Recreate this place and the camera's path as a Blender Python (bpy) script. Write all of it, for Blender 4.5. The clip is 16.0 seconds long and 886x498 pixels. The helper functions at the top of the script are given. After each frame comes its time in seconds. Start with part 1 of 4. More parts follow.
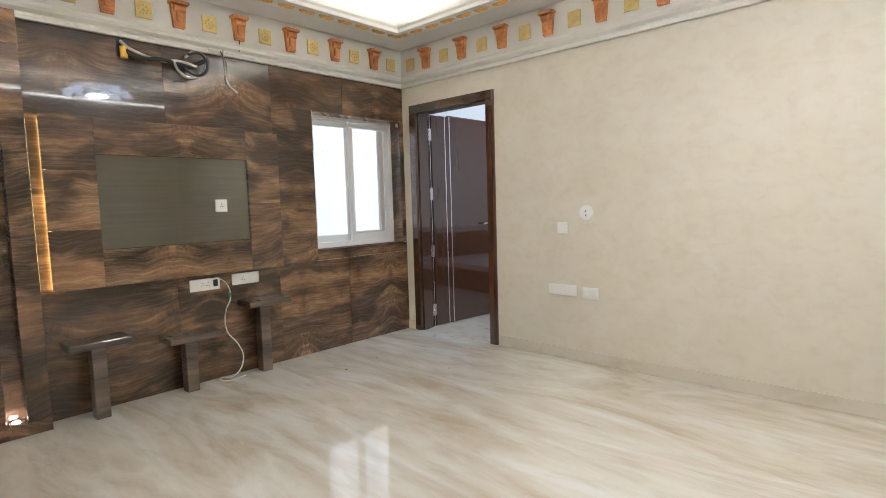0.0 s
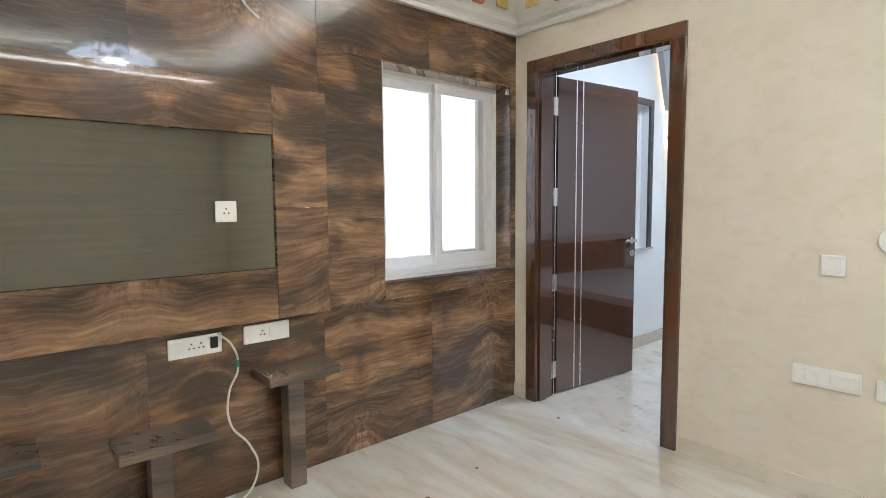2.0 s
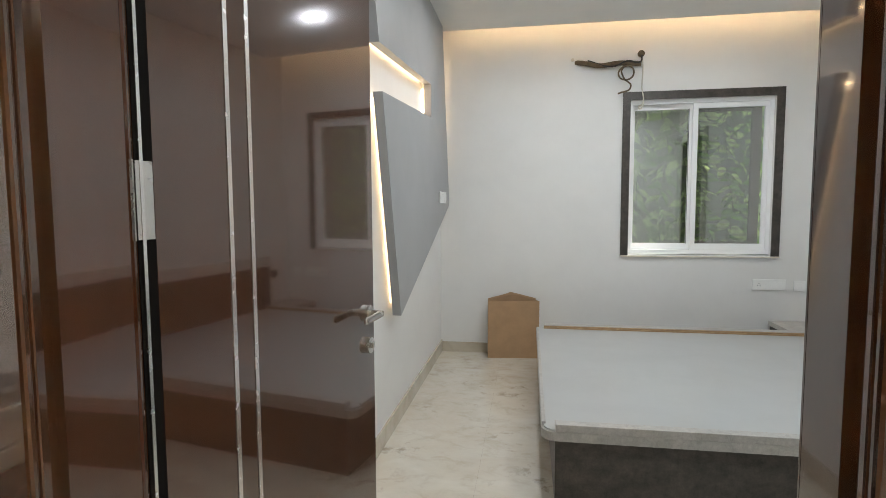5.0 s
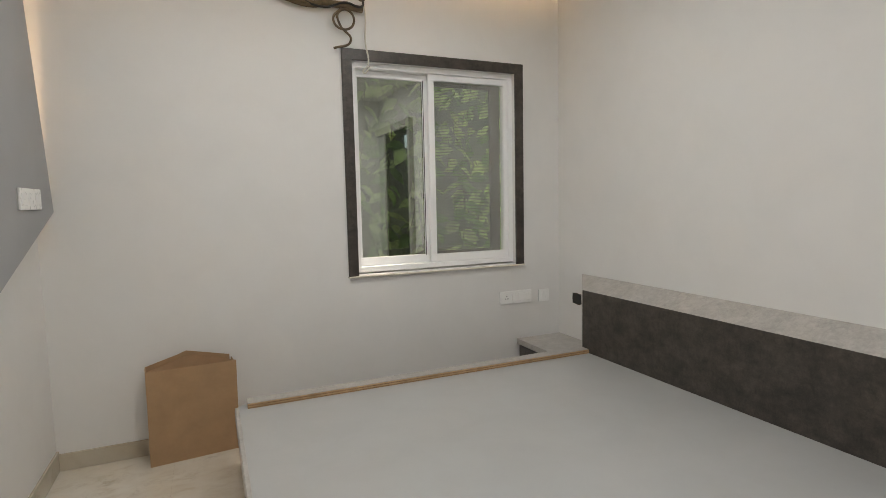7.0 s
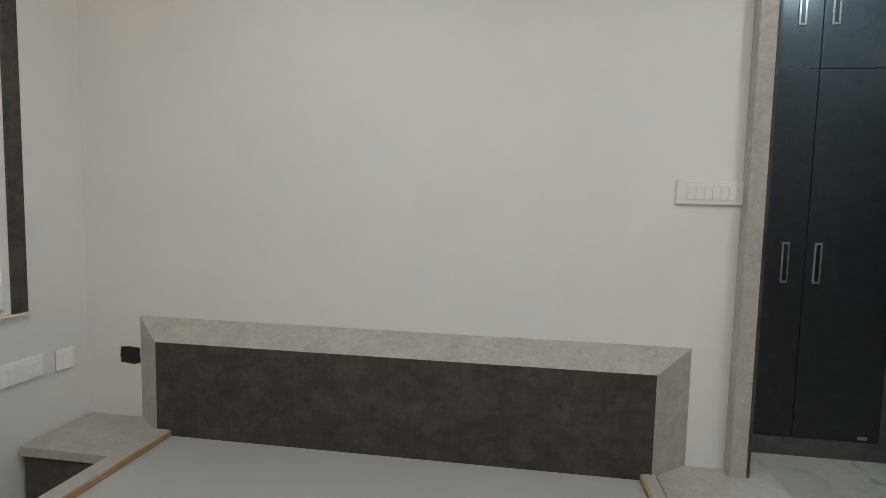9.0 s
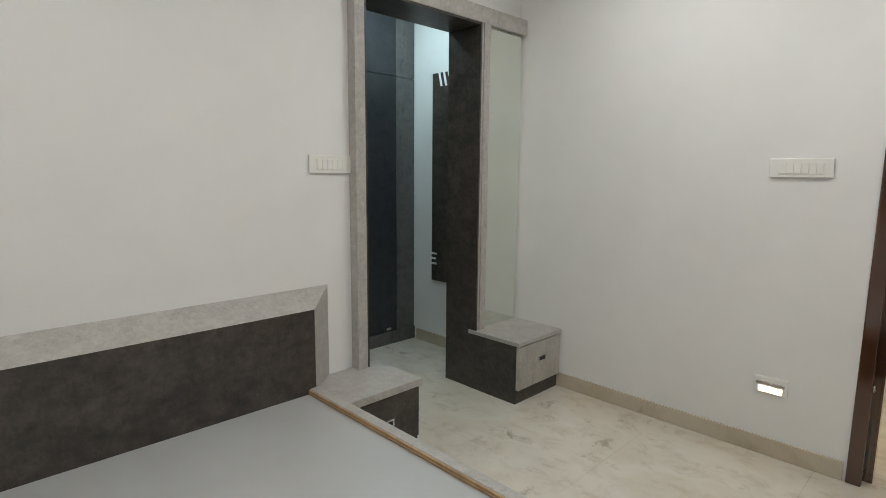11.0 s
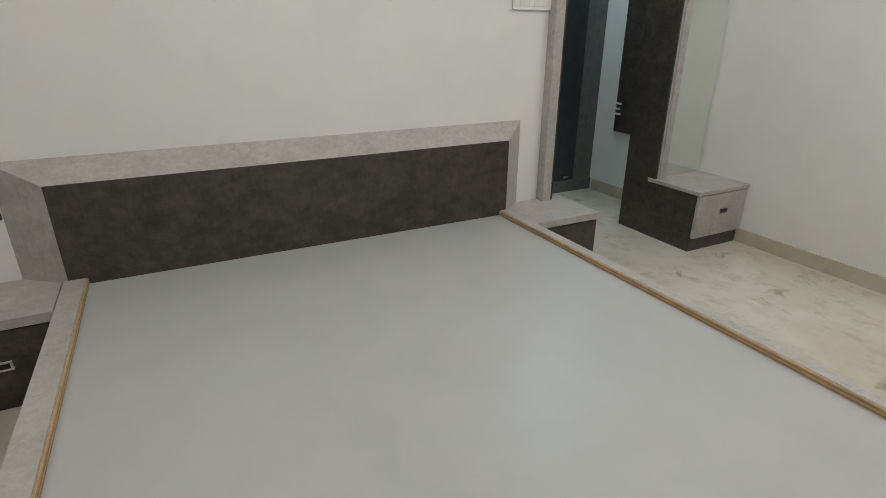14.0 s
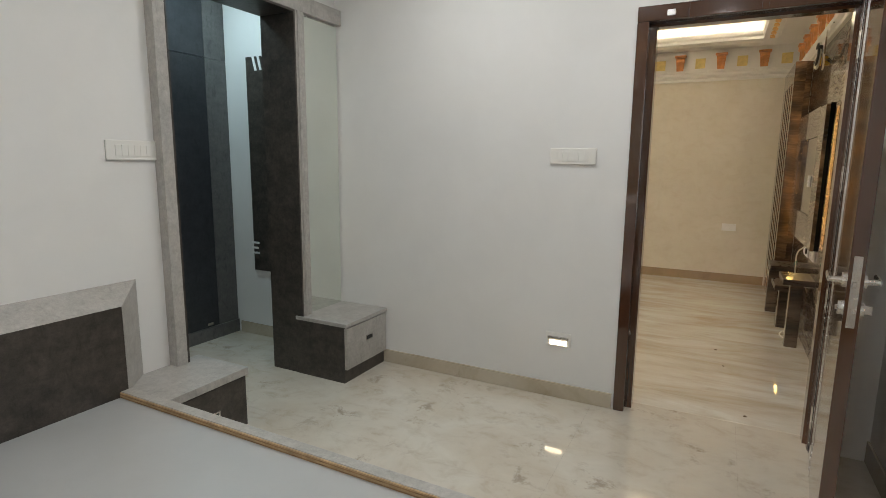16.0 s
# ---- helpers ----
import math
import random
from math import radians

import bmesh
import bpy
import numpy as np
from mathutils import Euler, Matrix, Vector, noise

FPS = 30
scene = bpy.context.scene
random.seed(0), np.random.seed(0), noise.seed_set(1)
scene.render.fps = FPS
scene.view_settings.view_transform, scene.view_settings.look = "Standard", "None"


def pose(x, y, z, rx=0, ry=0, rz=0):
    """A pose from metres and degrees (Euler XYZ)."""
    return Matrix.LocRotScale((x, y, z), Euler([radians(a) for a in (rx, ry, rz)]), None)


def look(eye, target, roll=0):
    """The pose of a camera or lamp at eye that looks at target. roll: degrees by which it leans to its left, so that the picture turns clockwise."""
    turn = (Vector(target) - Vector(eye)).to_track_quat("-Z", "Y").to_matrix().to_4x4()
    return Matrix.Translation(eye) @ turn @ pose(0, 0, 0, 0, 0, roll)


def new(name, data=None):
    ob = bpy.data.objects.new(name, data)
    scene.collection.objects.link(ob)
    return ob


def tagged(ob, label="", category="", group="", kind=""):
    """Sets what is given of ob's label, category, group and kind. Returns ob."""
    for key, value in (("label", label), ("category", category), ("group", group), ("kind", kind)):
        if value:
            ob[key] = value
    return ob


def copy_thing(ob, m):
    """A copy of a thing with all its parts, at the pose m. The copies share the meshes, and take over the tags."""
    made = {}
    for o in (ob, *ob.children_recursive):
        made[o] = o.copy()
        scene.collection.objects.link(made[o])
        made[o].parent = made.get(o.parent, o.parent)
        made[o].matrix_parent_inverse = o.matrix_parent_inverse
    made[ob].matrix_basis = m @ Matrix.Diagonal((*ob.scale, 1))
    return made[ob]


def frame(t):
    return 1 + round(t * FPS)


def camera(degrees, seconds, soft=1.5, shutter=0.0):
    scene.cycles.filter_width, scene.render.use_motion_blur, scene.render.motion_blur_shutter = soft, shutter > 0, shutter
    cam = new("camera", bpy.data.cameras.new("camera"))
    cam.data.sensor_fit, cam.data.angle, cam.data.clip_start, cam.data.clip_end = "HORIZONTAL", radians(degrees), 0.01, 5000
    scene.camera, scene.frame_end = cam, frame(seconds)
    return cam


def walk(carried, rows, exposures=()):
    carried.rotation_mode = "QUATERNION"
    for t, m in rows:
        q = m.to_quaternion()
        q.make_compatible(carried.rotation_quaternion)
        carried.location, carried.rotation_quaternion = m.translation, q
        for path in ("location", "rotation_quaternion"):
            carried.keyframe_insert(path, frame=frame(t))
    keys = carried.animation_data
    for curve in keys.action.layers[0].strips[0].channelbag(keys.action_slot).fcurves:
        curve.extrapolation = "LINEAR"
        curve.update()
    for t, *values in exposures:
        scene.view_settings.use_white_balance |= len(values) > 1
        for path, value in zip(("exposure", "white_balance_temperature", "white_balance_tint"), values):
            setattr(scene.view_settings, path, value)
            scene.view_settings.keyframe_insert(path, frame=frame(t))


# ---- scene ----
cam = camera(79.1, 16.0, soft=0.7)
PATH = [
    (0, (3.86, -3.661, 1.239), (2.509, -2.196, 1.068), -1.7),
    (0.5, (3.581, -3.543, 1.251), (2.061, -2.252, 1.094), -1.3),
    (1, (3.155, -3.301, 1.279), (1.593, -2.062, 1.118), -0.8),
    (1.5, (2.769, -2.986, 1.279), (1.203, -1.752, 1.12), -0.7),
    (2, (2.363, -2.669, 1.295), (0.854, -1.368, 1.124), -0.5),
    (2.5, (1.946, -2.355, 1.294), (0.593, -0.892, 1.126), -0.2),
    (3, (1.578, -1.971, 1.307), (0.436, -0.337, 1.145), -0.1),
    (3.5, (1.213, -1.599, 1.304), (0.284, 0.165, 1.143), -0.1),
    (4, (0.986, -1.183, 1.301), (0.23, 0.662, 1.145), -0.6),
    (4.2, (0.916, -1.045, 1.301), (0.242, 0.831, 1.143), -0.5),
    (6.3, (0.663, 0.427, 1.349), (1.021, 2.388, 1.19), -0.9),
    (6.5, (0.674, 0.59, 1.345), (1.148, 2.526, 1.178), -1.0),
    (7, (0.724, 1.02, 1.351), (1.519, 2.847, 1.171), -1.2),
    (7.5, (0.801, 1.464, 1.367), (2.019, 3.039, 1.177), -0.5),
    (8, (0.777, 1.766, 1.404), (2.326, 3.012, 1.187), 0.1),
    (8.5, (0.888, 2.052, 1.405), (2.71, 2.843, 1.174), 0.3),
    (9, (0.913, 2.3, 1.354), (2.883, 2.6, 1.192), 1.3),
    (9.5, (0.996, 2.514, 1.363), (2.968, 2.221, 1.203), 1.5),
    (10, (0.955, 2.739, 1.384), (2.783, 1.943, 1.223), 1.5),
    (10.2, (0.911, 2.828, 1.387), (2.643, 1.842, 1.221), 1.5),
    (12.3, (0.683, 3.292, 1.375), (1.947, 1.78, 1.037), 0.4),
    (12.5, (0.668, 3.314, 1.362), (2.084, 1.959, 0.961), 0.8),
    (13, (0.631, 3.364, 1.281), (2.252, 2.325, 0.738), 0.8),
    (13.5, (0.588, 3.403, 1.254), (2.238, 2.521, 0.547), 0.5),
    (14, (0.588, 3.385, 1.281), (2.238, 2.543, 0.527), 0.2),
    (14.5, (0.626, 3.364, 1.34), (2.233, 2.354, 0.711), 0.4),
    (15, (0.665, 3.325, 1.372), (2.07, 1.978, 0.912), 1.4),
    (15.5, (0.677, 3.301, 1.39), (1.805, 1.692, 1.017), 1.3),
    (16, (0.658, 3.171, 1.384), (1.563, 1.417, 1.065), 0.6),
]
walk(cam, [(t, look(eye, target, roll)) for t, eye, target, roll in PATH],
     [(0, 0.0, 5400, 10), (0.5, 0.15, 5400, 9), (1.0, 0.32, 5400, 9), (1.5, 0.6, 5350, 9), (2.0, 0.25, 5350, 9), (2.5, -0.34, 5450, 9), (3.0, 0.18, 5500, 9), (3.5, 0.2, 5700, 7), (4.2, 0.12, 5900, 7),
      (6.3, -0.45, 7050, 13), (7.5, -0.42, 7000, 12), (8.5, -0.45, 6750, 10), (9.5, -0.52, 6850, 10), (10.2, -0.5, 6850, 10), (12.3, -0.14, 6800, 10), (13.0, -0.16, 6800, 10),
      (13.5, -0.32, 6780, 10), (14.0, -0.32, 6850, 10), (14.5, -0.14, 6800, 10), (15.0, -0.09, 6780, 10), (15.5, -0.16, 6780, 10), (16.0, -0.44, 6780, 10)])

# ---- world and light ----
world = bpy.data.worlds.new("world")
scene.world = world
world.use_nodes = True
wn = world.node_tree
sky = wn.nodes.new("ShaderNodeTexSky")
sky.sky_type, sky.sun_disc = "NISHITA", False
sky.sun_elevation, sky.sun_rotation = radians(57), radians(70)
wn.nodes["Background"].inputs[1].default_value = 0.15
wn.links.new(sky.outputs[0], wn.nodes["Background"].inputs[0])
sun = new("sun", bpy.data.lights.new("sun", "SUN"))
sun.data.energy, sun.data.angle, sun.data.color = 5.0, radians(0.6), (1, 0.95, 0.87)
sun.matrix_world = look((8, 3.0, 13), (0, 0, 0.2))


def area_lamp(name, at, size, watts, colour):
    ob = new(name, bpy.data.lights.new(name, "AREA"))
    ob.data.energy, ob.data.color = watts, colour
    ob.data.shape, ob.data.size = "DISK", size
    ob.matrix_world = pose(*at)
    return ob


BED_WHITE = (0.93, 0.97, 1.0)
NEUTRAL, COOL = (1.0, 0.90, 0.76), (0.62, 0.88, 1.0)
BED_W, LIV_W, DRESS_W = 10.5, 27.0, 13.0


# ---- materials ----
def material(name, rough=0.5, metal=0.0, coat=0.0, spec=0.5):
    m = bpy.data.materials.new(name)
    m.use_nodes = True
    b = m.node_tree.nodes["Principled BSDF"]
    b.inputs["Roughness"].default_value, b.inputs["Metallic"].default_value = rough, metal
    b.inputs["Coat Weight"].default_value, b.inputs["Coat Roughness"].default_value = coat, 0.04
    b.inputs["Specular IOR Level"].default_value = spec
    return m, m.node_tree, b


def coords(nt, scale=(1, 1, 1), rnd=0.0):
    tc, mp = nt.nodes.new("ShaderNodeTexCoord"), nt.nodes.new("ShaderNodeMapping")
    mp.inputs["Scale"].default_value = scale
    nt.links.new(tc.outputs["Object"], mp.inputs["Vector"])
    if rnd:
        oi, mu = nt.nodes.new("ShaderNodeObjectInfo"), nt.nodes.new("ShaderNodeMath")
        mu.operation, mu.inputs[1].default_value = "MULTIPLY", rnd
        nt.links.new(oi.outputs["Random"], mu.inputs[0])
        nt.links.new(mu.outputs[0], mp.inputs["Location"])
    return mp.outputs[0]


def noise_tex(nt, vec, scale, detail=6, rough=0.55, dist=0.0):
    n = nt.nodes.new("ShaderNodeTexNoise")
    n.inputs["Scale"].default_value, n.inputs["Detail"].default_value = scale, detail
    n.inputs["Roughness"].default_value, n.inputs["Distortion"].default_value = rough, dist
    nt.links.new(vec, n.inputs["Vector"])
    return n


def ramp(nt, fac, *stops):
    r = nt.nodes.new("ShaderNodeValToRGB")
    e = r.color_ramp.elements
    while len(e) < len(stops):
        e.new(0.5)
    for el, (p, c) in zip(e, stops):
        el.position, el.color = p, (*c, 1) if len(c) == 3 else c
    nt.links.new(fac, r.inputs[0])
    return r.outputs[0]


def mix(nt, fac, a, b, mode="MIX"):
    m = nt.nodes.new("ShaderNodeMix")
    m.data_type, m.blend_type = "RGBA", mode
    for sock, v in ((m.inputs[0], fac), (m.inputs[6], a), (m.inputs[7], b)):
        if isinstance(v, (int, float)):
            sock.default_value = v
        elif isinstance(v, tuple):
            sock.default_value = (*v, 1)
        else:
            nt.links.new(v, sock)
    return m.outputs[2]


def bump(nt, b, height, strength=0.1, dist=0.01):
    n = nt.nodes.new("ShaderNodeBump")
    n.inputs["Strength"].default_value, n.inputs["Distance"].default_value = strength, dist
    nt.links.new(height, n.inputs["Height"])
    nt.links.new(n.outputs[0], b.inputs["Normal"])


def grey(v):
    return (v, v, v)


def plain(name, colour, rough=0.5, metal=0.0, coat=0.0, vary=0.06, scale=6.0, bmp=0.0):
    m, nt, b = material(name, rough, metal, coat)
    n = noise_tex(nt, coords(nt), scale, 5)
    lo, hi = tuple(c * (1 - vary) for c in colour), tuple(min(1, c * (1 + vary)) for c in colour)
    nt.links.new(ramp(nt, n.outputs[0], (0.3, lo), (0.7, hi)), b.inputs["Base Color"])
    n2 = noise_tex(nt, coords(nt), scale * 9, 3)
    nt.links.new(ramp(nt, n2.outputs[0], (0.3, grey(max(0, rough * 0.85))), (0.7, grey(min(1, rough * 1.15)))), b.inputs["Roughness"])
    if bmp:
        bump(nt, b, n2.outputs[0], bmp, 0.004)
    return m


def glow(name, colour, strength):
    m, nt, b = material(name)
    b.inputs["Base Color"].default_value = (0.8, 0.8, 0.8, 1)
    b.inputs["Emission Color"].default_value = (*colour, 1)
    b.inputs["Emission Strength"].default_value = strength
    return m


def walnut(name, dark, mid, light, rough=0.2, grain=(1.0, 0.42, 4.6), coat=0.6, warp=0.55, fine=0.35):
    """Straight-grained veneer: softly warped streaks and fine grain."""
    m, nt, b = material(name, rough, 0, coat)
    v = coords(nt, (1, 1, 1), 61.0)
    w = noise_tex(nt, v, 1.25, 1.0, 0.4)
    add = nt.nodes.new("ShaderNodeVectorMath")
    add.operation = "MULTIPLY_ADD"
    add.inputs[1].default_value = (warp, warp, warp)
    nt.links.new(w.outputs["Color"], add.inputs[0])
    nt.links.new(v, add.inputs[2])

    def scaled(k):
        mp = nt.nodes.new("ShaderNodeMapping")
        mp.inputs["Scale"].default_value = k
        nt.links.new(add.outputs[0], mp.inputs["Vector"])
        return mp.outputs[0]

    g1 = noise_tex(nt, scaled(grain), 2.0, 10, 0.62, 0.1)
    g2 = noise_tex(nt, scaled(tuple(g * (1 if g < 2 else 7) for g in grain)), 6.0, 6, 0.7)
    col = ramp(nt, g1.outputs[0], (0.30, dark), (0.46, mid), (0.62, light), (0.76, mid))
    col = mix(nt, fine, col, ramp(nt, g2.outputs[0], (0.32, grey(0.72)), (0.5, grey(1.0)), (0.68, grey(1.25))), "MULTIPLY")
    nt.links.new(col, b.inputs["Base Color"])
    nt.links.new(ramp(nt, g2.outputs[0], (0.3, grey(rough * 0.75)), (0.7, grey(rough * 1.35))), b.inputs["Roughness"])
    bump(nt, b, g2.outputs[0], 0.05, 0.002)
    return m


def crotch_walnut(name, dark, mid, light, rough=0.25):
    """Book-matched walnut laminate: level grain mirrored at upright lines, arching beside them, with smooth dark blots."""
    m, nt, b = material(name, rough, 0, 1.0, 0.2)

    def calc(op, a, c, d=None):
        n = nt.nodes.new("ShaderNodeMath")
        n.operation = op
        for sock, val in zip(n.inputs, (a, c, d)):
            if isinstance(val, (int, float)):
                sock.default_value = val
            elif val is not None:
                nt.links.new(val, sock)
        return n.outputs[0]

    def joined(u, w, ku, kw):
        c = nt.nodes.new("ShaderNodeCombineXYZ")
        nt.links.new(calc("MULTIPLY", u, ku), c.inputs[1])
        nt.links.new(calc("MULTIPLY", w, kw), c.inputs[2])
        nt.links.new(oi.outputs["Random"], c.inputs[0])
        return c.outputs[0]

    oi = nt.nodes.new("ShaderNodeObjectInfo")
    sep = nt.nodes.new("ShaderNodeSeparateXYZ")
    nt.links.new(coords(nt, (1, 1, 1), 61.0), sep.inputs[0])
    fold = calc("PINGPONG", calc("ADD", sep.outputs[0], sep.outputs[1]), 0.39)
    side = calc("DIVIDE", fold, 0.11)
    arch = calc("DIVIDE", 1.0, calc("MULTIPLY_ADD", side, side, 1.0))
    sway = noise_tex(nt, joined(fold, sep.outputs[2], 2.0, 2.2), 1.0, 2, 0.5)
    up = calc("MULTIPLY_ADD", calc("SUBTRACT", sway.outputs[0], 0.5), 0.17, sep.outputs[2])
    part_of = noise_tex(nt, joined(fold, sep.outputs[2], 0.6, 3.2), 1.0, 1)
    arch = calc("MULTIPLY", arch, calc("MULTIPLY_ADD", part_of.outputs[0], 3.4, -1.25))
    arch = calc("MINIMUM", calc("MAXIMUM", arch, 0.0), 1.0)
    up = calc("MULTIPLY_ADD", arch, -0.10, up)
    g1 = noise_tex(nt, joined(fold, up, 1.9, 7.5), 1.0, 8, 0.6)
    g2 = noise_tex(nt, joined(fold, up, 5.0, 80.0), 1.0, 5, 0.65)
    hair = noise_tex(nt, joined(fold, up, 46.0, 26.0), 1.0, 4, 0.6, 0.8)
    blot = noise_tex(nt, joined(fold, up, 1.7, 4.0), 1.0, 5, 0.5, 0.4)
    col = ramp(nt, g1.outputs[0], (0.24, dark), (0.45, mid), (0.66, light), (0.82, mid))
    col = mix(nt, 0.6, col, ramp(nt, g2.outputs[0], (0.30, grey(0.55)), (0.5, grey(1.0)), (0.70, grey(1.5))), "MULTIPLY")
    col = mix(nt, calc("MULTIPLY", arch, 0.6), col, mix(nt, 1.0, col, ramp(nt, hair.outputs[0], (0.38, grey(0.30)), (0.62, grey(1.9))), "MULTIPLY"))
    col = mix(nt, ramp(nt, blot.outputs[0], (0.47, grey(0)), (0.57, grey(0.84))), col, tuple(c * 1.2 for c in dark))
    tone = ramp(nt, oi.outputs["Random"], (0.0, (0.80, 0.79, 0.79)), (0.5, (1.0, 0.98, 0.96)), (1.0, (1.2, 1.17, 1.13)))
    nt.links.new(mix(nt, 1.0, col, tone, "MULTIPLY"), b.inputs["Base Color"])
    nt.links.new(ramp(nt, g2.outputs[0], (0.3, grey(rough * 0.75)), (0.7, grey(rough * 1.35))), b.inputs["Roughness"])
    bump(nt, b, g2.outputs[0], 0.04, 0.002)
    return m


def marble(name, base_c, vein_c, stretch, turn, spots=0.0, rough=0.08):
    m, nt, b = material(name, rough, 0, 0.6)
    b.inputs["Coat Roughness"].default_value = rough * 0.3
    v = coords(nt, (1, 1, 1))
    mp = nt.nodes.new("ShaderNodeMapping")
    mp.inputs["Rotation"].default_value = (0, 0, radians(turn))
    mp.inputs["Scale"].default_value = stretch
    nt.links.new(v, mp.inputs["Vector"])
    n1 = noise_tex(nt, mp.outputs[0], 1.2, 9, 0.6, 1.3)
    n2 = noise_tex(nt, mp.outputs[0], 4.2, 8, 0.65, 0.5)
    c1 = ramp(nt, n1.outputs[0], (0.36, base_c), (0.55, tuple((a + c) / 2 for a, c in zip(base_c, vein_c))), (0.72, vein_c))
    c2 = ramp(nt, n2.outputs[0], (0.3, grey(1.06)), (0.52, grey(1.0)), (0.75, (0.78, 0.72, 0.64)))
    col = mix(nt, 0.8, c1, c2, "MULTIPLY")
    if spots:
        n3 = noise_tex(nt, v, 7.0, 7, 0.7, 0.3)
        n4 = noise_tex(nt, v, 1.7, 2)
        s = mix(nt, 1.0, ramp(nt, n3.outputs[0], (0.55, grey(0)), (0.66, grey(spots))), ramp(nt, n4.outputs[0], (0.45, grey(0)), (0.6, grey(1))), "MULTIPLY")
        col = mix(nt, s, col, (0.22, 0.15, 0.09))
    nt.links.new(col, b.inputs["Base Color"])
    return m


def laminate_stone(name, lo, hi, rough=0.45, streak=1.0, crumb=0.18):
    """Concrete-look laminate: cloudy patches, worn upright streaks and fine crumbs."""
    m, nt, b = material(name, rough)
    n1 = noise_tex(nt, coords(nt, (0.8, 0.8, 1.2), 23.0), 11.0, 12, 0.78)
    n2 = noise_tex(nt, coords(nt, (1, 1, 0.7), 11.0), 48.0, 8, 0.8, 0.4)
    n3 = noise_tex(nt, coords(nt, (1, 1, 0.35), 7.0), 26.0, 6, 0.7, 0.8)
    c = ramp(nt, n1.outputs[0], (0.33, lo), (0.66, hi))
    c = mix(nt, 0.85, c, ramp(nt, n2.outputs[0], (0.34, grey(1 - crumb)), (0.52, grey(1.0)), (0.68, grey(1 + crumb * 0.8))), "MULTIPLY")
    c = mix(nt, 0.7 * streak, c, ramp(nt, n3.outputs[0], (0.40, grey(1.08)), (0.56, grey(1.0)), (0.68, grey(0.55))), "MULTIPLY")
    nt.links.new(c, b.inputs["Base Color"])
    nt.links.new(ramp(nt, n2.outputs[0], (0.3, grey(rough * 0.8)), (0.7, grey(rough * 1.25))), b.inputs["Roughness"])
    bump(nt, b, n2.outputs[0], 0.10, 0.002)
    return m


def wall_paint(name, colour, patch, rough=0.6, trowel=0.0):
    m, nt, b = material(name, rough)
    v = coords(nt)
    n1, n2 = noise_tex(nt, v, 3.2, 6, 0.6, 0.4), noise_tex(nt, v, 60, 4)
    col = ramp(nt, n1.outputs[0], (0.35, patch), (0.62, colour))
    if trowel:
        n3 = noise_tex(nt, coords(nt, (1, 1, 1.6)), 9.0, 5, 0.6, 0.8)
        col = mix(nt, trowel, col, ramp(nt, n3.outputs[0], (0.34, (0.86, 0.82, 0.74)), (0.5, grey(1.0)), (0.66, (1.05, 1.05, 1.04))), "MULTIPLY")
    nt.links.new(col, b.inputs["Base Color"])
    bump(nt, b, n2.outputs[0], 0.06, 0.003)
    return m


def glass(name, tint=(1, 1, 1), rough=0.0):
    m, nt, b = material(name, rough)
    b.inputs["Base Color"].default_value = (*tint, 1)
    b.inputs["Transmission Weight"].default_value, b.inputs["IOR"].default_value = 1.0, 1.45
    return m


CREAM = wall_paint("cream_textured_paint", (0.775, 0.725, 0.625), (0.74, 0.68, 0.57), trowel=0.3)
WHITE = wall_paint("white_wall_paint", (0.80, 0.79, 0.77), (0.775, 0.765, 0.745))
CEIL = wall_paint("ceiling_paint", (0.82, 0.81, 0.78), (0.79, 0.78, 0.75))
CORNICE = wall_paint("cornice_plaster", (0.82, 0.80, 0.76), (0.77, 0.75, 0.70))
WALNUT = crotch_walnut("walnut_laminate", (0.033, 0.021, 0.013), (0.112, 0.064, 0.034), (0.29, 0.172, 0.088))
SHELFWOOD = walnut("shelf_laminate", (0.028, 0.020, 0.015), (0.075, 0.051, 0.036), (0.15, 0.105, 0.072), 0.3, warp=0.2)
DOORWOOD = walnut("door_veneer", (0.062, 0.024, 0.0115), (0.068, 0.0265, 0.013), (0.074, 0.029, 0.0145), 0.12, (6.0, 6.0, 0.6), 0.9, 0.01, 0.1)
DOORWOOD.node_tree.nodes["Principled BSDF"].inputs["Coat IOR"].default_value = 1.85
DOORWOOD.node_tree.nodes["Principled BSDF"].inputs["Specular IOR Level"].default_value = 0.15
for _n in DOORWOOD.node_tree.nodes:
    if _n.type == "BUMP":
        _n.inputs["Strength"].default_value = 0.004
LIV_FLOOR = marble("beige_marble", (0.765, 0.76, 0.71), (0.51, 0.41, 0.28), (0.6, 2.3, 1), -8, rough=0.03)
BED_FLOOR = marble("speckled_marble", (0.67, 0.625, 0.54), (0.59, 0.515, 0.41), (1.5, 2.0, 1), 20, 0.55, 0.06)
SKIRT = marble("skirting_marble", (0.58, 0.52, 0.42), (0.45, 0.375, 0.27), (1, 1, 1), 0, 0.3, 0.2)
GREY_BEIGE = laminate_stone("grey_beige_laminate", (0.36, 0.342, 0.316), (0.50, 0.476, 0.446), 0.36, 0.5)
CHARCOAL = laminate_stone("charcoal_laminate", (0.026, 0.022, 0.019), (0.092, 0.077, 0.064), 0.36, 1.0, 0.32)
WARDROBE = laminate_stone("wardrobe_laminate", (0.020, 0.022, 0.026), (0.038, 0.040, 0.045), 0.35)
SMOKE = laminate_stone("smoke_laminate", (0.09, 0.088, 0.087), (0.14, 0.135, 0.13), 0.4)
UPVC, _nt, _b = material("white_upvc", 0.35)
_b.inputs["Base Color"].default_value = (0.92, 0.92, 0.91, 1)
